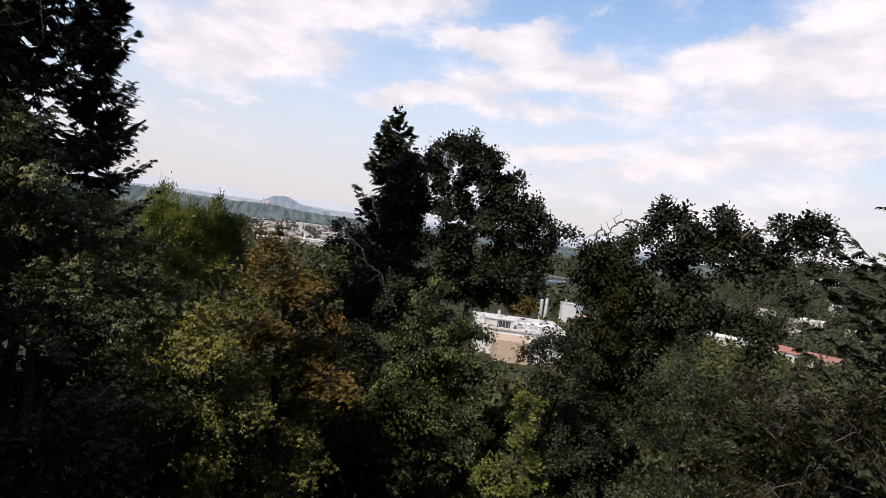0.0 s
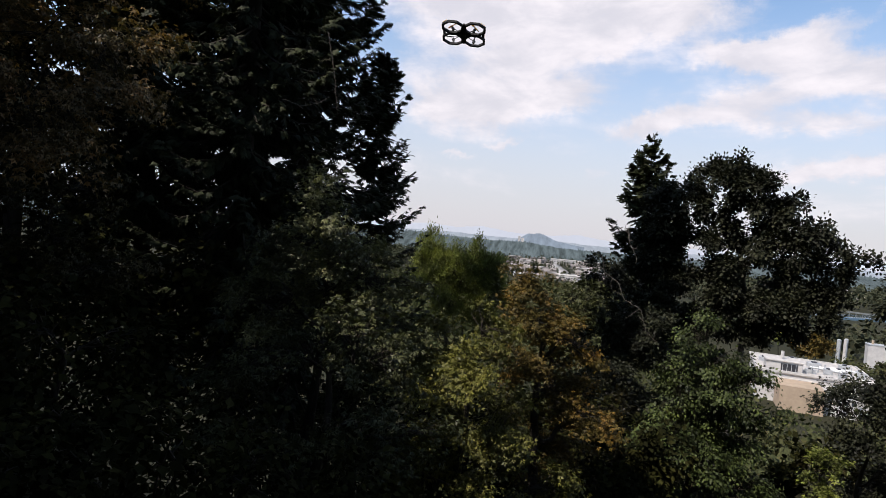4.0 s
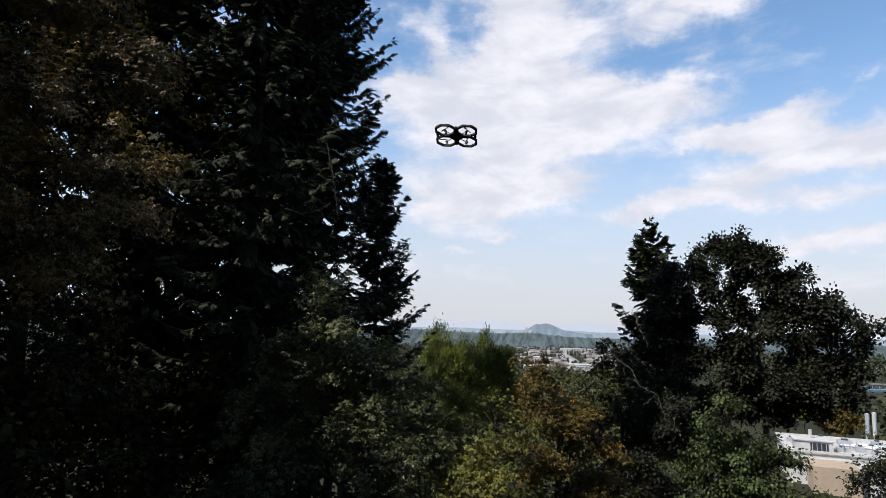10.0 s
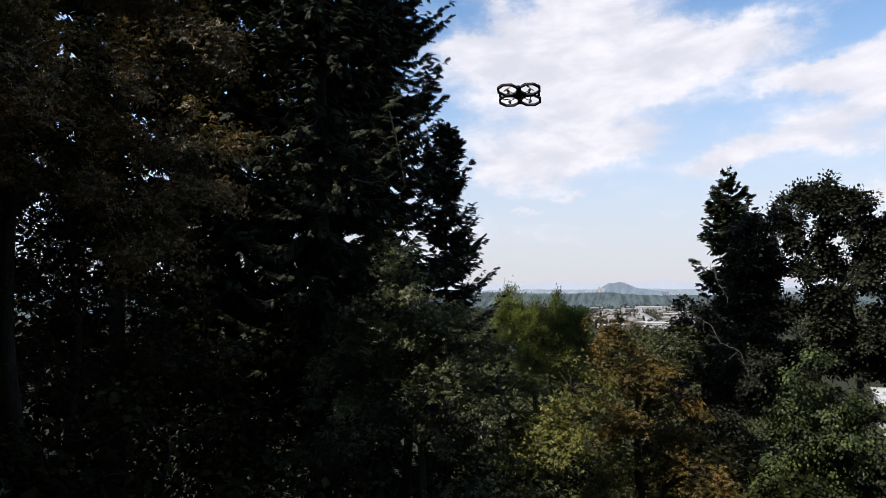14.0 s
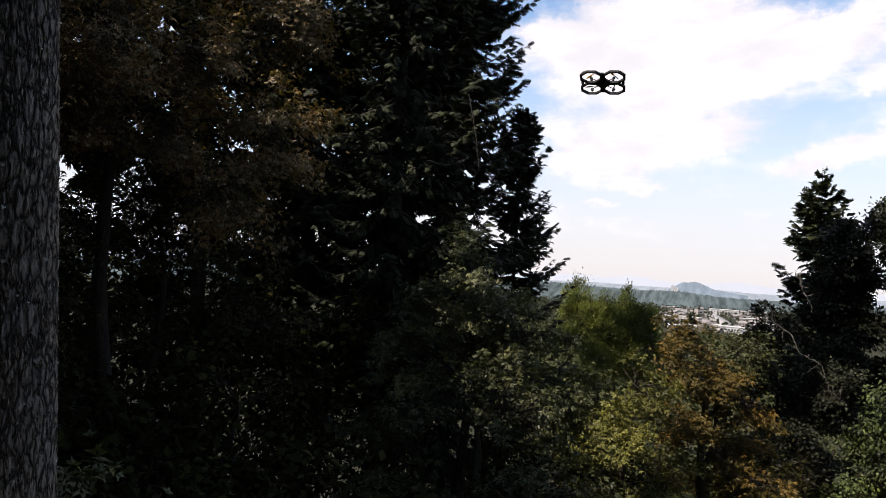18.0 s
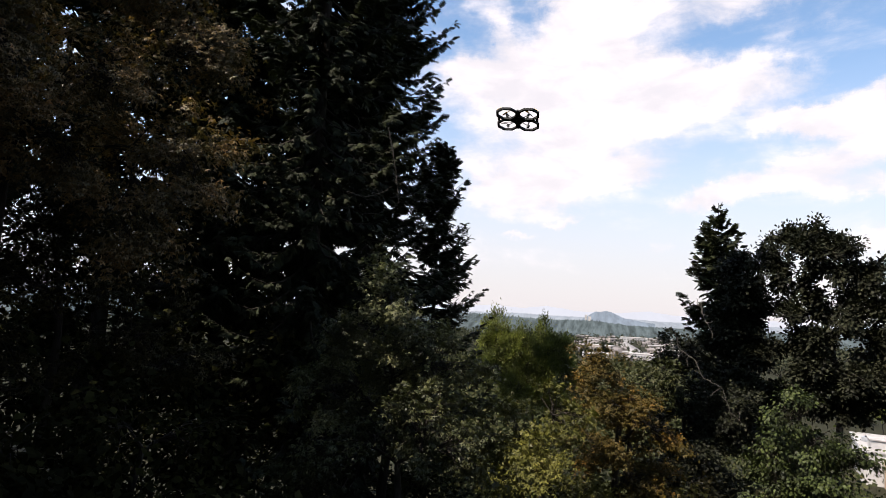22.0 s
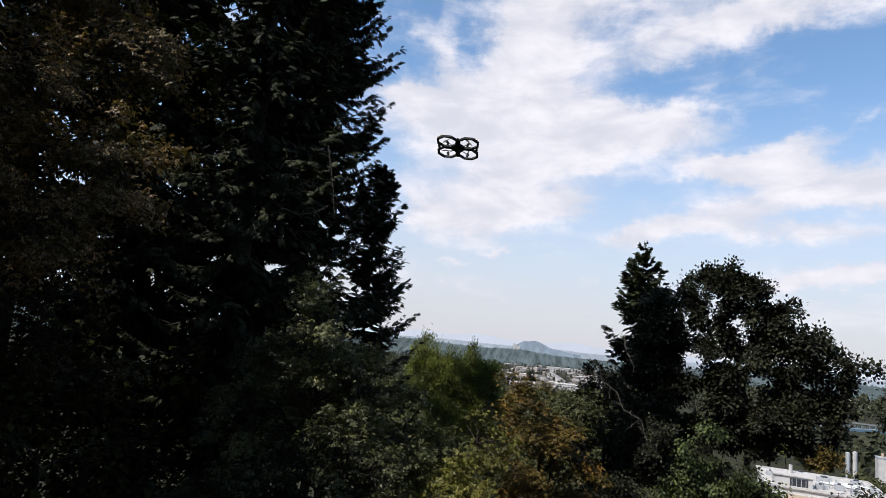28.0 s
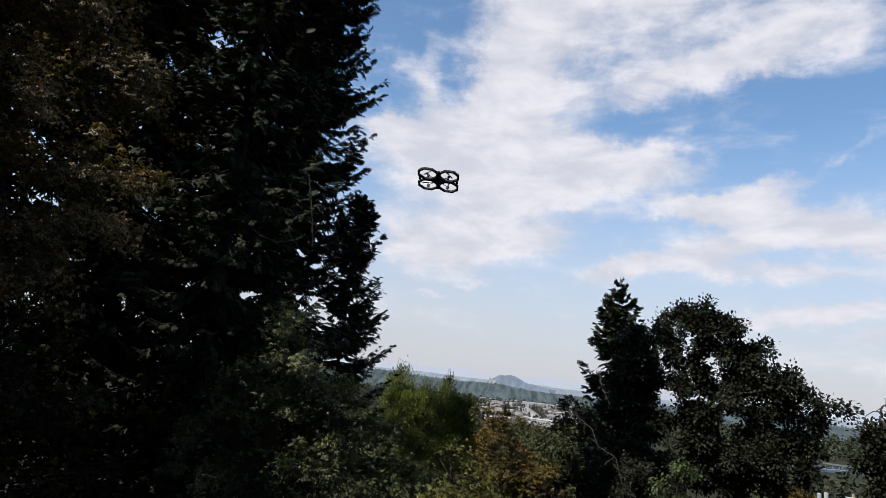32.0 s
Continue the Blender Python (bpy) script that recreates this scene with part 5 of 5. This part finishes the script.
for a_, e_, d_, r_, mt_, lab_ in ((20.6, -5.8, 268, 0.5, LIME, "small golden tree behind the factory"), (23.2, -6.2, 272, 0.7, MAPLE_ORANGE, "brownish autumn tree behind the factory"), (22.2, -6.4, 276, 0.6, MAPLE_ORANGE, "brownish autumn tree behind the factory"),
                               (48.6, -5.9, 400, 0.55, MAPLE_ORANGE, "orange autumn tree above the red-roofed hall"), (21.4, -13.4, 190, 0.9, LIME, "yellow-green tree before the factory")):
    broadleaf("autumn_tree", lab_, xy(a_, d_), d_, [(a_, e_, r_), (a_ - r_, e_ - 0.3, r_ * 0.7), (a_ + r_, e_ - 0.3, r_ * 0.8), (a_, e_ - r_, r_)], mt_, LEAF, 0.9, 0.5, 400 + int(a_ * 10), trunk_r=0.25, cluster=1.2, per=30)

WHITE = material("white_painted_wall", (0.44, 0.42, 0.405), 0.75, color2=(0.36, 0.345, 0.335), scale=0.6, stain=(0.3, 0.29, 0.275))
ROOF_PALE = material("pale_roof", (0.4, 0.375, 0.355), 0.85, color2=(0.33, 0.31, 0.29), scale=0.4, stain=(0.34, 0.32, 0.3))
TAN = material("tan_wall", (0.33, 0.25, 0.175), 0.85, color2=(0.28, 0.21, 0.15), scale=0.5, stain=(0.26, 0.2, 0.14))
GREY = material("grey_sheet_metal", (0.42, 0.43, 0.44), 0.5, 0.4, color2=(0.33, 0.34, 0.35), scale=0.8)
DARK = material("dark_opening", (0.03, 0.032, 0.04), 0.4, scale=2)
GLASS = material("window_glass", (0.04, 0.05, 0.06), 0.08, scale=2, spec=0.8)
RED = material("red_metal_roof", (0.22, 0.09, 0.065), 0.7, color2=(0.18, 0.075, 0.055), scale=0.5, stain=(0.16, 0.09, 0.07))
BROWN = material("brown_roof", (0.2, 0.15, 0.11), 0.85, scale=0.6, per_object=0.4)
WALL_MIX = material("town_wall", (0.27, 0.23, 0.205), 0.85, color2=(0.22, 0.19, 0.17), scale=0.5, per_object=0.45)
ROOF_MIX = material("town_roof", (0.17, 0.15, 0.14), 0.85, scale=0.4, per_object=0.5)
ASPHALT = material("sunlit_concrete", (0.24, 0.225, 0.21), 0.9, color2=(0.3, 0.28, 0.265), scale=0.3)
STEEL = material("dull_bridge_steel", (0.16, 0.17, 0.17), 0.7, 0.2, scale=1.0)
WATER = material("river_water", (0.05, 0.08, 0.1), 0.12, scale=0.2, bump=0.05, bump_scale=0.6, spec=0.6)


def thing_at(name, label, category, az, d, turn=0.0, group="", z=None):
    """An empty at a thing's foot, on the valley floor, its front turned to the viewer and then by turn degrees."""
    p = polar(az, 0, d)
    ob = tagged(new(name), label, category, group)
    ob.matrix_world = pose(p[0], p[1], float(ground_z(p[0], p[1])) if z is None else z, 0, 0, -az + turn)
    return ob


def gable_bm(w, dpt, eave, ridge, over=0.4):
    """A gable roof along x, with thickness and overhang."""
    bm = bmesh.new()
    prof = [(-dpt / 2 - over, eave), (0, ridge), (dpt / 2 + over, eave), (dpt / 2 + over, eave - 0.25), (0, ridge - 0.25), (-dpt / 2 - over, eave - 0.25)]
    ends = [[bm.verts.new((sx * (w / 2 + over), y, z)) for y, z in prof] for sx in (-1, 1)]
    bm.faces.new(ends[0]), bm.faces.new(ends[1][::-1])
    for i in range(6):
        j = (i + 1) % 6
        bm.faces.new((ends[0][i], ends[1][i], ends[1][j], ends[0][j]))
    bmesh.ops.recalc_face_normals(bm, faces=bm.faces[:])
    return bm


def window_part(parent, w, h, at, frame_mat=None):
    """A window in a far wall: frame with a pane set back in it. Its wall looks along -y."""
    bm = bmesh.new()
    for sx, sz, px, pz in ((w, 0.14, 0, h / 2), (w, 0.14, 0, -h / 2), (0.14, h, -w / 2, 0), (0.14, h, w / 2, 0)):
        bmesh.ops.create_cube(bm, size=1, matrix=Matrix.Translation((at[0] + px, at[1] - 0.06, at[2] + pz)) @ Matrix.Diagonal((sx, 0.2, sz, 1)))
    win = part("window", bm, frame_mat or WHITE, parent)
    part("pane", box_bm((w - 0.1, 0.08, h - 0.1), (at[0], at[1] - 0.04, at[2])), GLASS, win)
    return win


def factory():
    f = thing_at("factory_building", "white flat-roofed factory hall with a tan front annex", "factory", 22.0, 225, 8)
    part("hall", box_bm((32, 32, 9.0), (5, 10.2, 4.5)), WHITE, f)
    part("roof", box_bm((32.8, 32.8, 0.5), (5, 10.2, 9.25)), ROOF_PALE, f)
    for sx, sy, px, py in ((33, 0.4, 5, -6.1), (33, 0.4, 5, 26.5), (0.4, 33, -11.3, 10.2), (0.4, 33, 21.3, 10.2)):
        part("parapet", box_bm((sx, sy, 0.7), (px, py, 9.6)), WHITE, f)
    ann = part("annex", box_bm((11.5, 11.8, 7.6), (-0.3, -12.1, 3.8)), TAN, f, "tan painted annex")
    part("annex_roof", gable_bm(11.5, 11.8, 7.8, 8.8), ROOF_PALE, f)
    part("side_door", box_bm((0.2, 3.2, 3.6), (5.5, -14, 1.8)), WHITE, ann)
    part("white_wing", box_bm((9, 9, 7.0), (10.2, -10.6, 3.5)), WHITE, f)
    part("wing_roof", box_bm((9.5, 9.4, 0.35), (10.2, -10.6, 7.18)), ROOF_PALE, f)
    ph = part("penthouse", box_bm((10, 8, 3.0), (-4, -1.6, 11.0)), WHITE, f)
    part("penthouse_roof", box_bm((10.6, 8.6, 0.35), (-4, -1.6, 12.7)), ROOF_PALE, f)
    part("opening", box_bm((4.6, 0.3, 2.4), (-2.6, -5.66, 10.9)), DARK, ph, "dark louvred opening")
    for k in range(4):
        part("louvre_post", box_bm((0.16, 0.22, 2.4), (-4.4 + k * 1.2, -5.84, 10.9)), GREY, ph)
    part("vent_stack", cyl_bm(0.5, 0.5, 2.6, (-4.2, -1, 14.0), seg=12), WHITE, ph)
    for x, y, w, h in ((4, 0, 3, 1.2), (9, 2, 2.4, 1.6), (13, 8, 3, 1.1), (18, 3, 2, 1.8), (7, 14, 4, 1.4), (16, 16, 3, 1.5), (-8, 12, 3, 1.3), (19, 10, 2, 1.2), (12, -3, 2.2, 1.0), (1, 18, 2.6, 1.5)):
        u = part("rooftop_unit", box_bm((w, w * 0.8, h), (x, y, 9.5 + h / 2), 0.08), GREY, f)
        part("fan_cowl", cyl_bm(w * 0.25, w * 0.22, 0.4, (x, y, 9.7 + h), seg=10), DARK, u)
    for k in range(7):
        part("vent_pipe", cyl_bm(0.16, 0.16, 2.4, (4 + k * 2.4, -2 + (k % 3) * 4, 10.7), seg=8), GREY, f)
    for k in range(3):
        part("duct", cyl_bm(0.35, 0.35, 9, (9 + k * 3, 5 + k * 2, 10.4), (90, 0, 70), 10), GREY, f)
    for k in range(4):
        window_part(f, 1.4, 1.3, (7.2 + k * 2, -15.1, 4.6))


def silo(az, d, r, h, mat, label, name="silo"):
    s_ = thing_at(name, label, "silo", az, d)
    part("shell", cyl_bm(r, r, h, (0, 0, h / 2), seg=24), mat, s_, smooth=False)
    part("cap", cyl_bm(r * 1.02, r * 0.4, r * 0.35, (0, 0, h + r * 0.17), seg=24), GREY, s_)
    lad = part("ladder", box_bm((0.5, 0.12, h), (r * 0.3, -r - 0.1, h / 2)), GREY, s_)
    for k in range(5):
        part("band", cyl_bm(r * 1.02, r * 1.02, 0.12, (0, 0, h * (k + 0.5) / 5), seg=24), GREY, s_)
    return s_


factory()
tw = thing_at("process_tower", "white boxy process tower with pipes beside it", "industrial tower", 27.1, 325, 12)
part("shell", box_bm((7.2, 6, 11.6), (0, 0, 5.8), 0.1), WHITE, tw)
part("parapet", box_bm((7.5, 6.3, 0.4), (0, 0, 11.7)), GREY, tw)
for k in range(4):
    pp = part("pipe", cyl_bm(0.35, 0.35, 11 + (k % 2), (4.1 + 0.9 * k, -1.5, 5.5), seg=10), GREY, tw)
    part("elbow", cyl_bm(0.42, 0.42, 0.8, (4.1 + 0.9 * k, -1.5, 11.4), seg=10), GREY, pp)
part("vessel", cyl_bm(0.5, 0.5, 2, (-1.5, 0, 12.5), seg=10), TAN, tw)
silo(24.7, 330, 0.9, 11, GREY, "slim grey steel silo")
silo(25.15, 332, 0.9, 11.5, WHITE, "slim white steel silo")
sh = thing_at("brown_shed", "low brown-roofed shed behind the tower", "shed", 28.6, 335, 10)
part("wall", box_bm((16, 9, 4), (0, 0, 2)), TAN, sh)
part("roof", gable_bm(16, 9, 4.2, 6), material("rust_roof", (0.36, 0.22, 0.13), 0.8, scale=0.5), sh)


def long_hall(az, d, turn, w, dp, h, roof_mat, wall_mat, label, ridge=2.0, windows=8):
    b = thing_at("long_hall", label, "building", az, d, turn)
    part("wall", box_bm((w, dp, h), (0, 0, h / 2)), wall_mat, b)
    rf = part("roof", gable_bm(w, dp, h + 0.2, h + ridge), roof_mat, b)
    for k in range(int(w / 2.4)):
        part("seam", box_bm((0.12, dp * 0.5, 0.1), (0, 0, 0)), roof_mat, rf).matrix_local = pose(-w / 2 + 1.2 + k * 2.4, -dp / 4 - 0.1, h + 0.2 + ridge / 2 - 0.02, math.degrees(math.atan2(ridge, dp / 2 + 0.4)), 0, 0)
    for k in range(windows):
        window_part(b, 1.8, 1.3, (-w / 2 + (k + 0.5) * w / windows, -dp / 2, h * 0.55))
    return b


long_hall(46.0, 345, -22, 34, 12, 4.2, RED, WHITE, "long white hall with a red metal roof", 2.4)
long_hall(41.0, 362, -10, 24, 12, 4.0, ROOF_PALE, WHITE, "long white hall with a pale roof", 1.2)
long_hall(46.4, 520, -15, 15, 9, 4.6, ROOF_PALE, WHITE, "white house among hillside trees", 1.6, 4)
long_hall(49.4, 500, 20, 12, 8, 4.4, ROOF_PALE, WHITE, "white house beside an orange tree", 2.2, 3)
long_hall(47.6, 610, 10, 10, 8, 4.6, BROWN, WHITE, "small house on the wooded hillside", 2.2, 3)
long_hall(-0.6, 655, 6, 26, 18, 6.0, ROOF_PALE, WHITE, "wide white warehouse with a low roof", 1.2, 8)
long_hall(3.2, 700, -4, 22, 16, 6.0, ROOF_PALE, WHITE, "pale warehouse beside a wide road", 1.0, 8)
long_hall(2.6, 1130, 4, 44, 18, 9, ROOF_PALE, WHITE, "white flat building in the town", 0.8, 10)

# the road through the town, and the river
for nm, lab, pts, wid, mt in [("road", "wide pale road running into the town", [(5.2, 580), (4.2, 660), (3.0, 800), (2.0, 1000), (1.2, 1300), (0.9, 1600)], 20, ASPHALT),
                              ("road", "parking lot between the warehouses", [(-2.4, 585), (0.5, 580), (3.5, 584), (5.6, 600)], 26, ASPHALT),
                              ("road", "wide pale lot before the shops", [(1.6, 820), (3.4, 800), (5.2, 790), (6.6, 800)], 90, ASPHALT),
                              ("water", "river bend between wooded banks", [(21, 600), (24, 625), (26, 650), (28.5, 690), (32, 720)], 46, WATER)]:
    p = np.array([polar(a, 0, d)[:2] for a, d in pts])
    t = np.linspace(0, len(p) - 1, 30)
    c = np.stack([np.interp(t, range(len(p)), p[:, i]) for i in (0, 1)], -1)
    g = np.gradient(c, axis=0)
    n_ = np.stack([-g[:, 1], g[:, 0]], -1) / np.linalg.norm(g, axis=1, keepdims=True)
    l, r_ = c + n_ * wid / 2, c - n_ * wid / 2
    zz = 0.35 if nm == "road" else 0.3
    v = np.concatenate([np.c_[l, np.full(30, zz)], np.c_[r_, np.full(30, zz)], np.c_[l, np.full(30, -0.2)], np.c_[r_, np.full(30, -0.2)]])
    i = np.arange(29)
    f = np.concatenate([np.stack([i + 30, i + 31, i + 1, i], -1), np.stack([i, i + 1, i + 61, i + 60], -1), np.stack([i + 31, i + 30, i + 90, i + 91], -1)])
    tagged(linked(nm, mesh_of(nm, v, f), None, "", mt), lab, nm, "", "structure")
br = thing_at("road_bridge", "low concrete bridge over the river", "bridge", 26.9, 650, 8, z=0.3)
part("deck", box_bm((44, 3.0, 0.4), (0, 0, 3.4)), STEEL, br)
for k in range(9):
    part("pier", box_bm((0.4, 2.0, 3.2), (-20 + k * 5, 0, 1.6)), STEEL, br)
for sy in (-2.4, 2.4):
    part("railing", box_bm((44, 0.1, 0.7), (0, sy * 0.6, 3.95)), STEEL, br)


def house(az, d, turn, w, dp, h, gable):
    b = thing_at("town_house" if gable else "shop_building", "pale house with a pitched roof in the town" if gable else "pale flat-roofed shop in the town", "house" if gable else "building", az, d, turn, "buildings of the town")
    wl = part("wall", box_bm((w, dp, h), (0, 0, h / 2)), WALL_MIX, b)
    if gable:
        part("roof", gable_bm(w, dp, h + 0.2, h + dp * 0.3), ROOF_MIX, b)
    else:
        part("roof", box_bm((w + 0.5, dp + 0.5, 0.5), (0, 0, h + 0.25)), ROOF_PALE, b)
    for k in range(3):
        part("window", box_bm((w * 0.16, 0.2, h * 0.25), (-w * 0.3 + k * w * 0.3, -dp / 2 - 0.06, h * 0.55)), GLASS, b)


for k in range(110):
    a_, d_ = rng.uniform(-2.2, 6.6), math.sqrt(rng.uniform(640 ** 2, 1250 ** 2))
    if abs(a_ - np.interp(d_, (580, 800, 1000, 1500), (5.2, 3.0, 2.0, 0.9))) < 0.8 * 650 / d_ * 1.6:
        continue
    big = rng.random() < 0.16
    house(a_, d_, rng.uniform(-40, 40), rng.uniform(12, 24) if big else rng.uniform(7, 11), rng.uniform(9, 14) if big else rng.uniform(6, 9), rng.uniform(4.5, 8) if big else rng.uniform(3.4, 5), not big)
for k in range(6):
    house(rng.uniform(24, 29), rng.uniform(760, 1300), rng.uniform(-40, 40), rng.uniform(9, 13), 9, 5, True)
for k in range(7):
    house(rng.uniform(40, 52), rng.uniform(430, 760), rng.uniform(-40, 40), rng.uniform(8, 12), 8, 5, True)

for a_, d_, h_ in ((-0.05, 700, 19), (0.32, 705, 16), (1.75, 645, 9), (2.1, 650, 8), (-1.4, 720, 12), (-1.9, 690, 13), (-0.7, 690, 11), (-2.4, 740, 14), (3.1, 560, 11), (3.5, 566, 9), (2.2, 575, 8), (4.6, 690, 10), (-1.0, 640, 10)):
    conifer("town_fir", "dark fir standing among the pale buildings", xy(a_, d_), h_, h_ * 0.24, 1.5, 300 + int(h_ * 7), FIR_FAR, 1.0, h_ * 0.12, trunk_r=0.3, power=1.1, droop=0.2, wide=3.6, shoots=3, group="firs of the town")

# parked cars on the lots, and a white block beside the butte
CAR_PAINT = material("car_paint", (0.35, 0.34, 0.34), 0.3, scale=1.0, per_object=0.8)
for k in range(46):
    far = k % 2
    a_, d_ = rng.uniform(1.8, 6.2), rng.uniform(765, 835) if far else rng.uniform(572, 590)
    c_ = thing_at("parked_car", "parked car on a pale lot in the town", "car", a_, d_, rng.uniform(60, 120), "cars in the town", z=0.35)
    part("body", box_bm((4.4, 1.8, 0.8), (0, 0, 0.65), 0.2), CAR_PAINT, c_)
    part("cabin", box_bm((2.3, 1.6, 0.6), (-0.2, 0, 1.3), 0.2), GLASS, c_)
bt = thing_at("tower_block", "small white tower block at the foot of the butte", "building", -1.55, 2380, 0)
part("wall", box_bm((9, 9, 44), (0, 0, 22)), WHITE, bt)
part("lower_wing", box_bm((12, 9, 38), (13, 0, 19)), WHITE, bt)

# ---- the quadcopter hovering in the air ----


def quadcopter():
    q = tagged(new("quadcopter"), "black quadcopter with four octagonal foam rings, hovering", "drone")
    foam = material("black_foam", (0.012, 0.012, 0.013), 0.6, scale=60, bump=0.002, color2=(0.02, 0.02, 0.021), spec=0.25)
    plastic = material("black_plastic", (0.012, 0.012, 0.014), 0.35, scale=30)
    yellow = material("yellow_plastic", (0.75, 0.42, 0.02), 0.4, scale=40, color2=(0.7, 0.38, 0.02))
    orange = material("orange_plastic", (0.8, 0.33, 0.01), 0.4, scale=40, color2=(0.75, 0.3, 0.01))
    grey_foam = material("scuffed_foam", (0.12, 0.12, 0.12), 0.6, scale=120, color2=(0.03, 0.03, 0.03))
    R = 0.128
    for sx in (-1, 1):
        for sy in (-1, 1):
            c = np.array([sx * 0.131, sy * 0.129])
            ang = np.radians(np.arange(8) * 45 + 22.5)
            bm = bmesh.new()
            rings = []
            for rr, z in ((R / math.cos(radians(22.5)), -0.014), (R / math.cos(radians(22.5)), 0.008), (R / math.cos(radians(22.5)) - 0.006, 0.014), (R * 0.9, 0.014), (R * 0.86, 0.008), (R * 0.86, -0.014)):
                rings.append([bm.verts.new((c[0] + rr * math.cos(t), c[1] + rr * math.sin(t), z)) for t in ang])
            for i in range(6):
                for k in range(8):
                    a, b = rings[i], rings[(i + 1) % 6]
                    bm.faces.new((a[k], a[(k + 1) % 8], b[(k + 1) % 8], b[k]))
            bmesh.ops.recalc_face_normals(bm, faces=bm.faces[:])
            ring = part("guard_ring", bm, foam, q)
            # mottled grey pads on the ring's inner faces
            for k in (0, 3):
                t = math.radians(45 * k + (45 if sx * sy > 0 else 0))
                bx = box_bm((0.008, 0.07, 0.024), (0, 0, 0), 0.002)
                bmesh.ops.transform(bx, matrix=pose(c[0] + R * 0.868 * math.cos(t), c[1] + R * 0.868 * math.sin(t), 0, 0, 0, math.degrees(t)), verts=bx.verts)
                part("scuff_pad", bx, grey_foam, ring)
            for k in range(4):
                t = math.radians(45 if sx * sy > 0 else 135) + (0 if sx > 0 or sx * sy < 0 else math.pi)
                t = math.atan2(sy, sx)
                st = box_bm((0.012, 0.009, 0.003), (0, 0, 0))
                bmesh.ops.transform(st, matrix=pose(c[0] + R * 1.0 * math.cos(t) - math.sin(t) * (k - 1.5) * 0.018, c[1] + R * 1.0 * math.sin(t) + math.cos(t) * (k - 1.5) * 0.018, 0.0145, 0, 0, math.degrees(t) + 25), verts=st.verts)
                part("stripe", st, yellow, ring)
            m = c * 0.98
            ln = math.hypot(*m)
            t = math.degrees(math.atan2(m[1], m[0]))
            arm = part("arm", cyl_bm(0.0045, 0.0045, ln, (m[0] / 2, m[1] / 2, -0.012), (0, 90, t), 8), plastic, q)
            mo = part("motor_mount", box_bm((0.034, 0.026, 0.026), (m[0], m[1], -0.012), 0.006, t), plastic, q)
            part("motor", cyl_bm(0.014, 0.014, 0.03, (m[0] * 0.95, m[1] * 0.95, -0.026), seg=14), plastic, mo)
            for k in range(4):
                part("cooling_rib", cyl_bm(0.0155, 0.0155, 0.002, (m[0] * 0.95, m[1] * 0.95, -0.038 + k * 0.006), seg=14), grey_foam, mo)
            part("shaft", cyl_bm(0.003, 0.003, 0.03, (m[0], m[1], 0.008), seg=8), grey_foam, mo)
            pr = np.stack([np.linspace(-0.1, 0.1, 13), 0.004 * np.sin(np.linspace(-3, 3, 13)), 0 * np.linspace(0, 1, 13)], -1)
            bm = bmesh.new()
            lo = []
            for x in np.linspace(-0.1, 0.1, 15):
                w = 0.013 * (1 - (abs(x) / 0.108) ** 3) * (0.45 + min(1, abs(x) / 0.035) * 0.55)
                tw_ = 0.35 * (1 if x > 0 else -1) * (1 - abs(x) / 0.15)
                row = []
                for yy, zz in ((-w, 0), (-w * 0.2, 0.0018), (w, 0), (w * 0.2, -0.0006)):
                    row.append(bm.verts.new((x, yy * math.cos(tw_), zz + yy * math.sin(tw_))))
                lo.append(row)
            for a, b in zip(lo, lo[1:]):
                for k in range(4):
                    bm.faces.new((a[k], a[(k + 1) % 4], b[(k + 1) % 4], b[k]))
            bm.faces.new(lo[0][::-1]), bm.faces.new(lo[-1])
            bmesh.ops.transform(bm, matrix=pose(m[0], m[1], 0.022, 0, 0, 25 + 55 * sx + 20 * sy), verts=bm.verts)
            bmesh.ops.recalc_face_normals(bm, faces=bm.faces[:])
            part("propeller", bm, orange if sy < 0 else plastic, q, "orange propeller" if sy < 0 else "black propeller", True)
    bm = box_bm((0.075, 0.22, 0.058), (0, 0, -0.002), 0.018)
    body = part("body", bm, foam, q)
    part("top_cover", box_bm((0.05, 0.09, 0.012), (0, -0.03, 0.031), 0.005), yellow, body, "yellow top cover")
    for sx in (-1, 1):
        part("bridge_pad", box_bm((0.16, 0.05, 0.036), (sx * 0.11, 0, 0), 0.012), foam, body)
        part("bridge_pad", box_bm((0.05, 0.13, 0.034), (0, sx * 0.145, 0), 0.012), foam, body)
        part("wing_tip", box_bm((0.03, 0.075, 0.03), (sx * 0.235, 0, 0), 0.009), foam, body)
    part("battery_bay", box_bm((0.05, 0.12, 0.02), (0, 0, -0.036), 0.006), plastic, body)
    part("sensor", cyl_bm(0.008, 0.008, 0.008, (-0.012, 0.02, -0.048), seg=12), grey_foam, body)
    part("sensor", cyl_bm(0.008, 0.008, 0.008, (0.012, 0.02, -0.048), seg=12), grey_foam, body)
    part("camera_lens", cyl_bm(0.009, 0.007, 0.012, (0, -0.113, 0.0), (90, 0, 0), 12), plastic, body)
    at = polar(-8.3, 17.4, 7.5)
    q.matrix_world = pose(at[0], at[1], at[2], -13, 2, 5)
    return q


quadcopter()
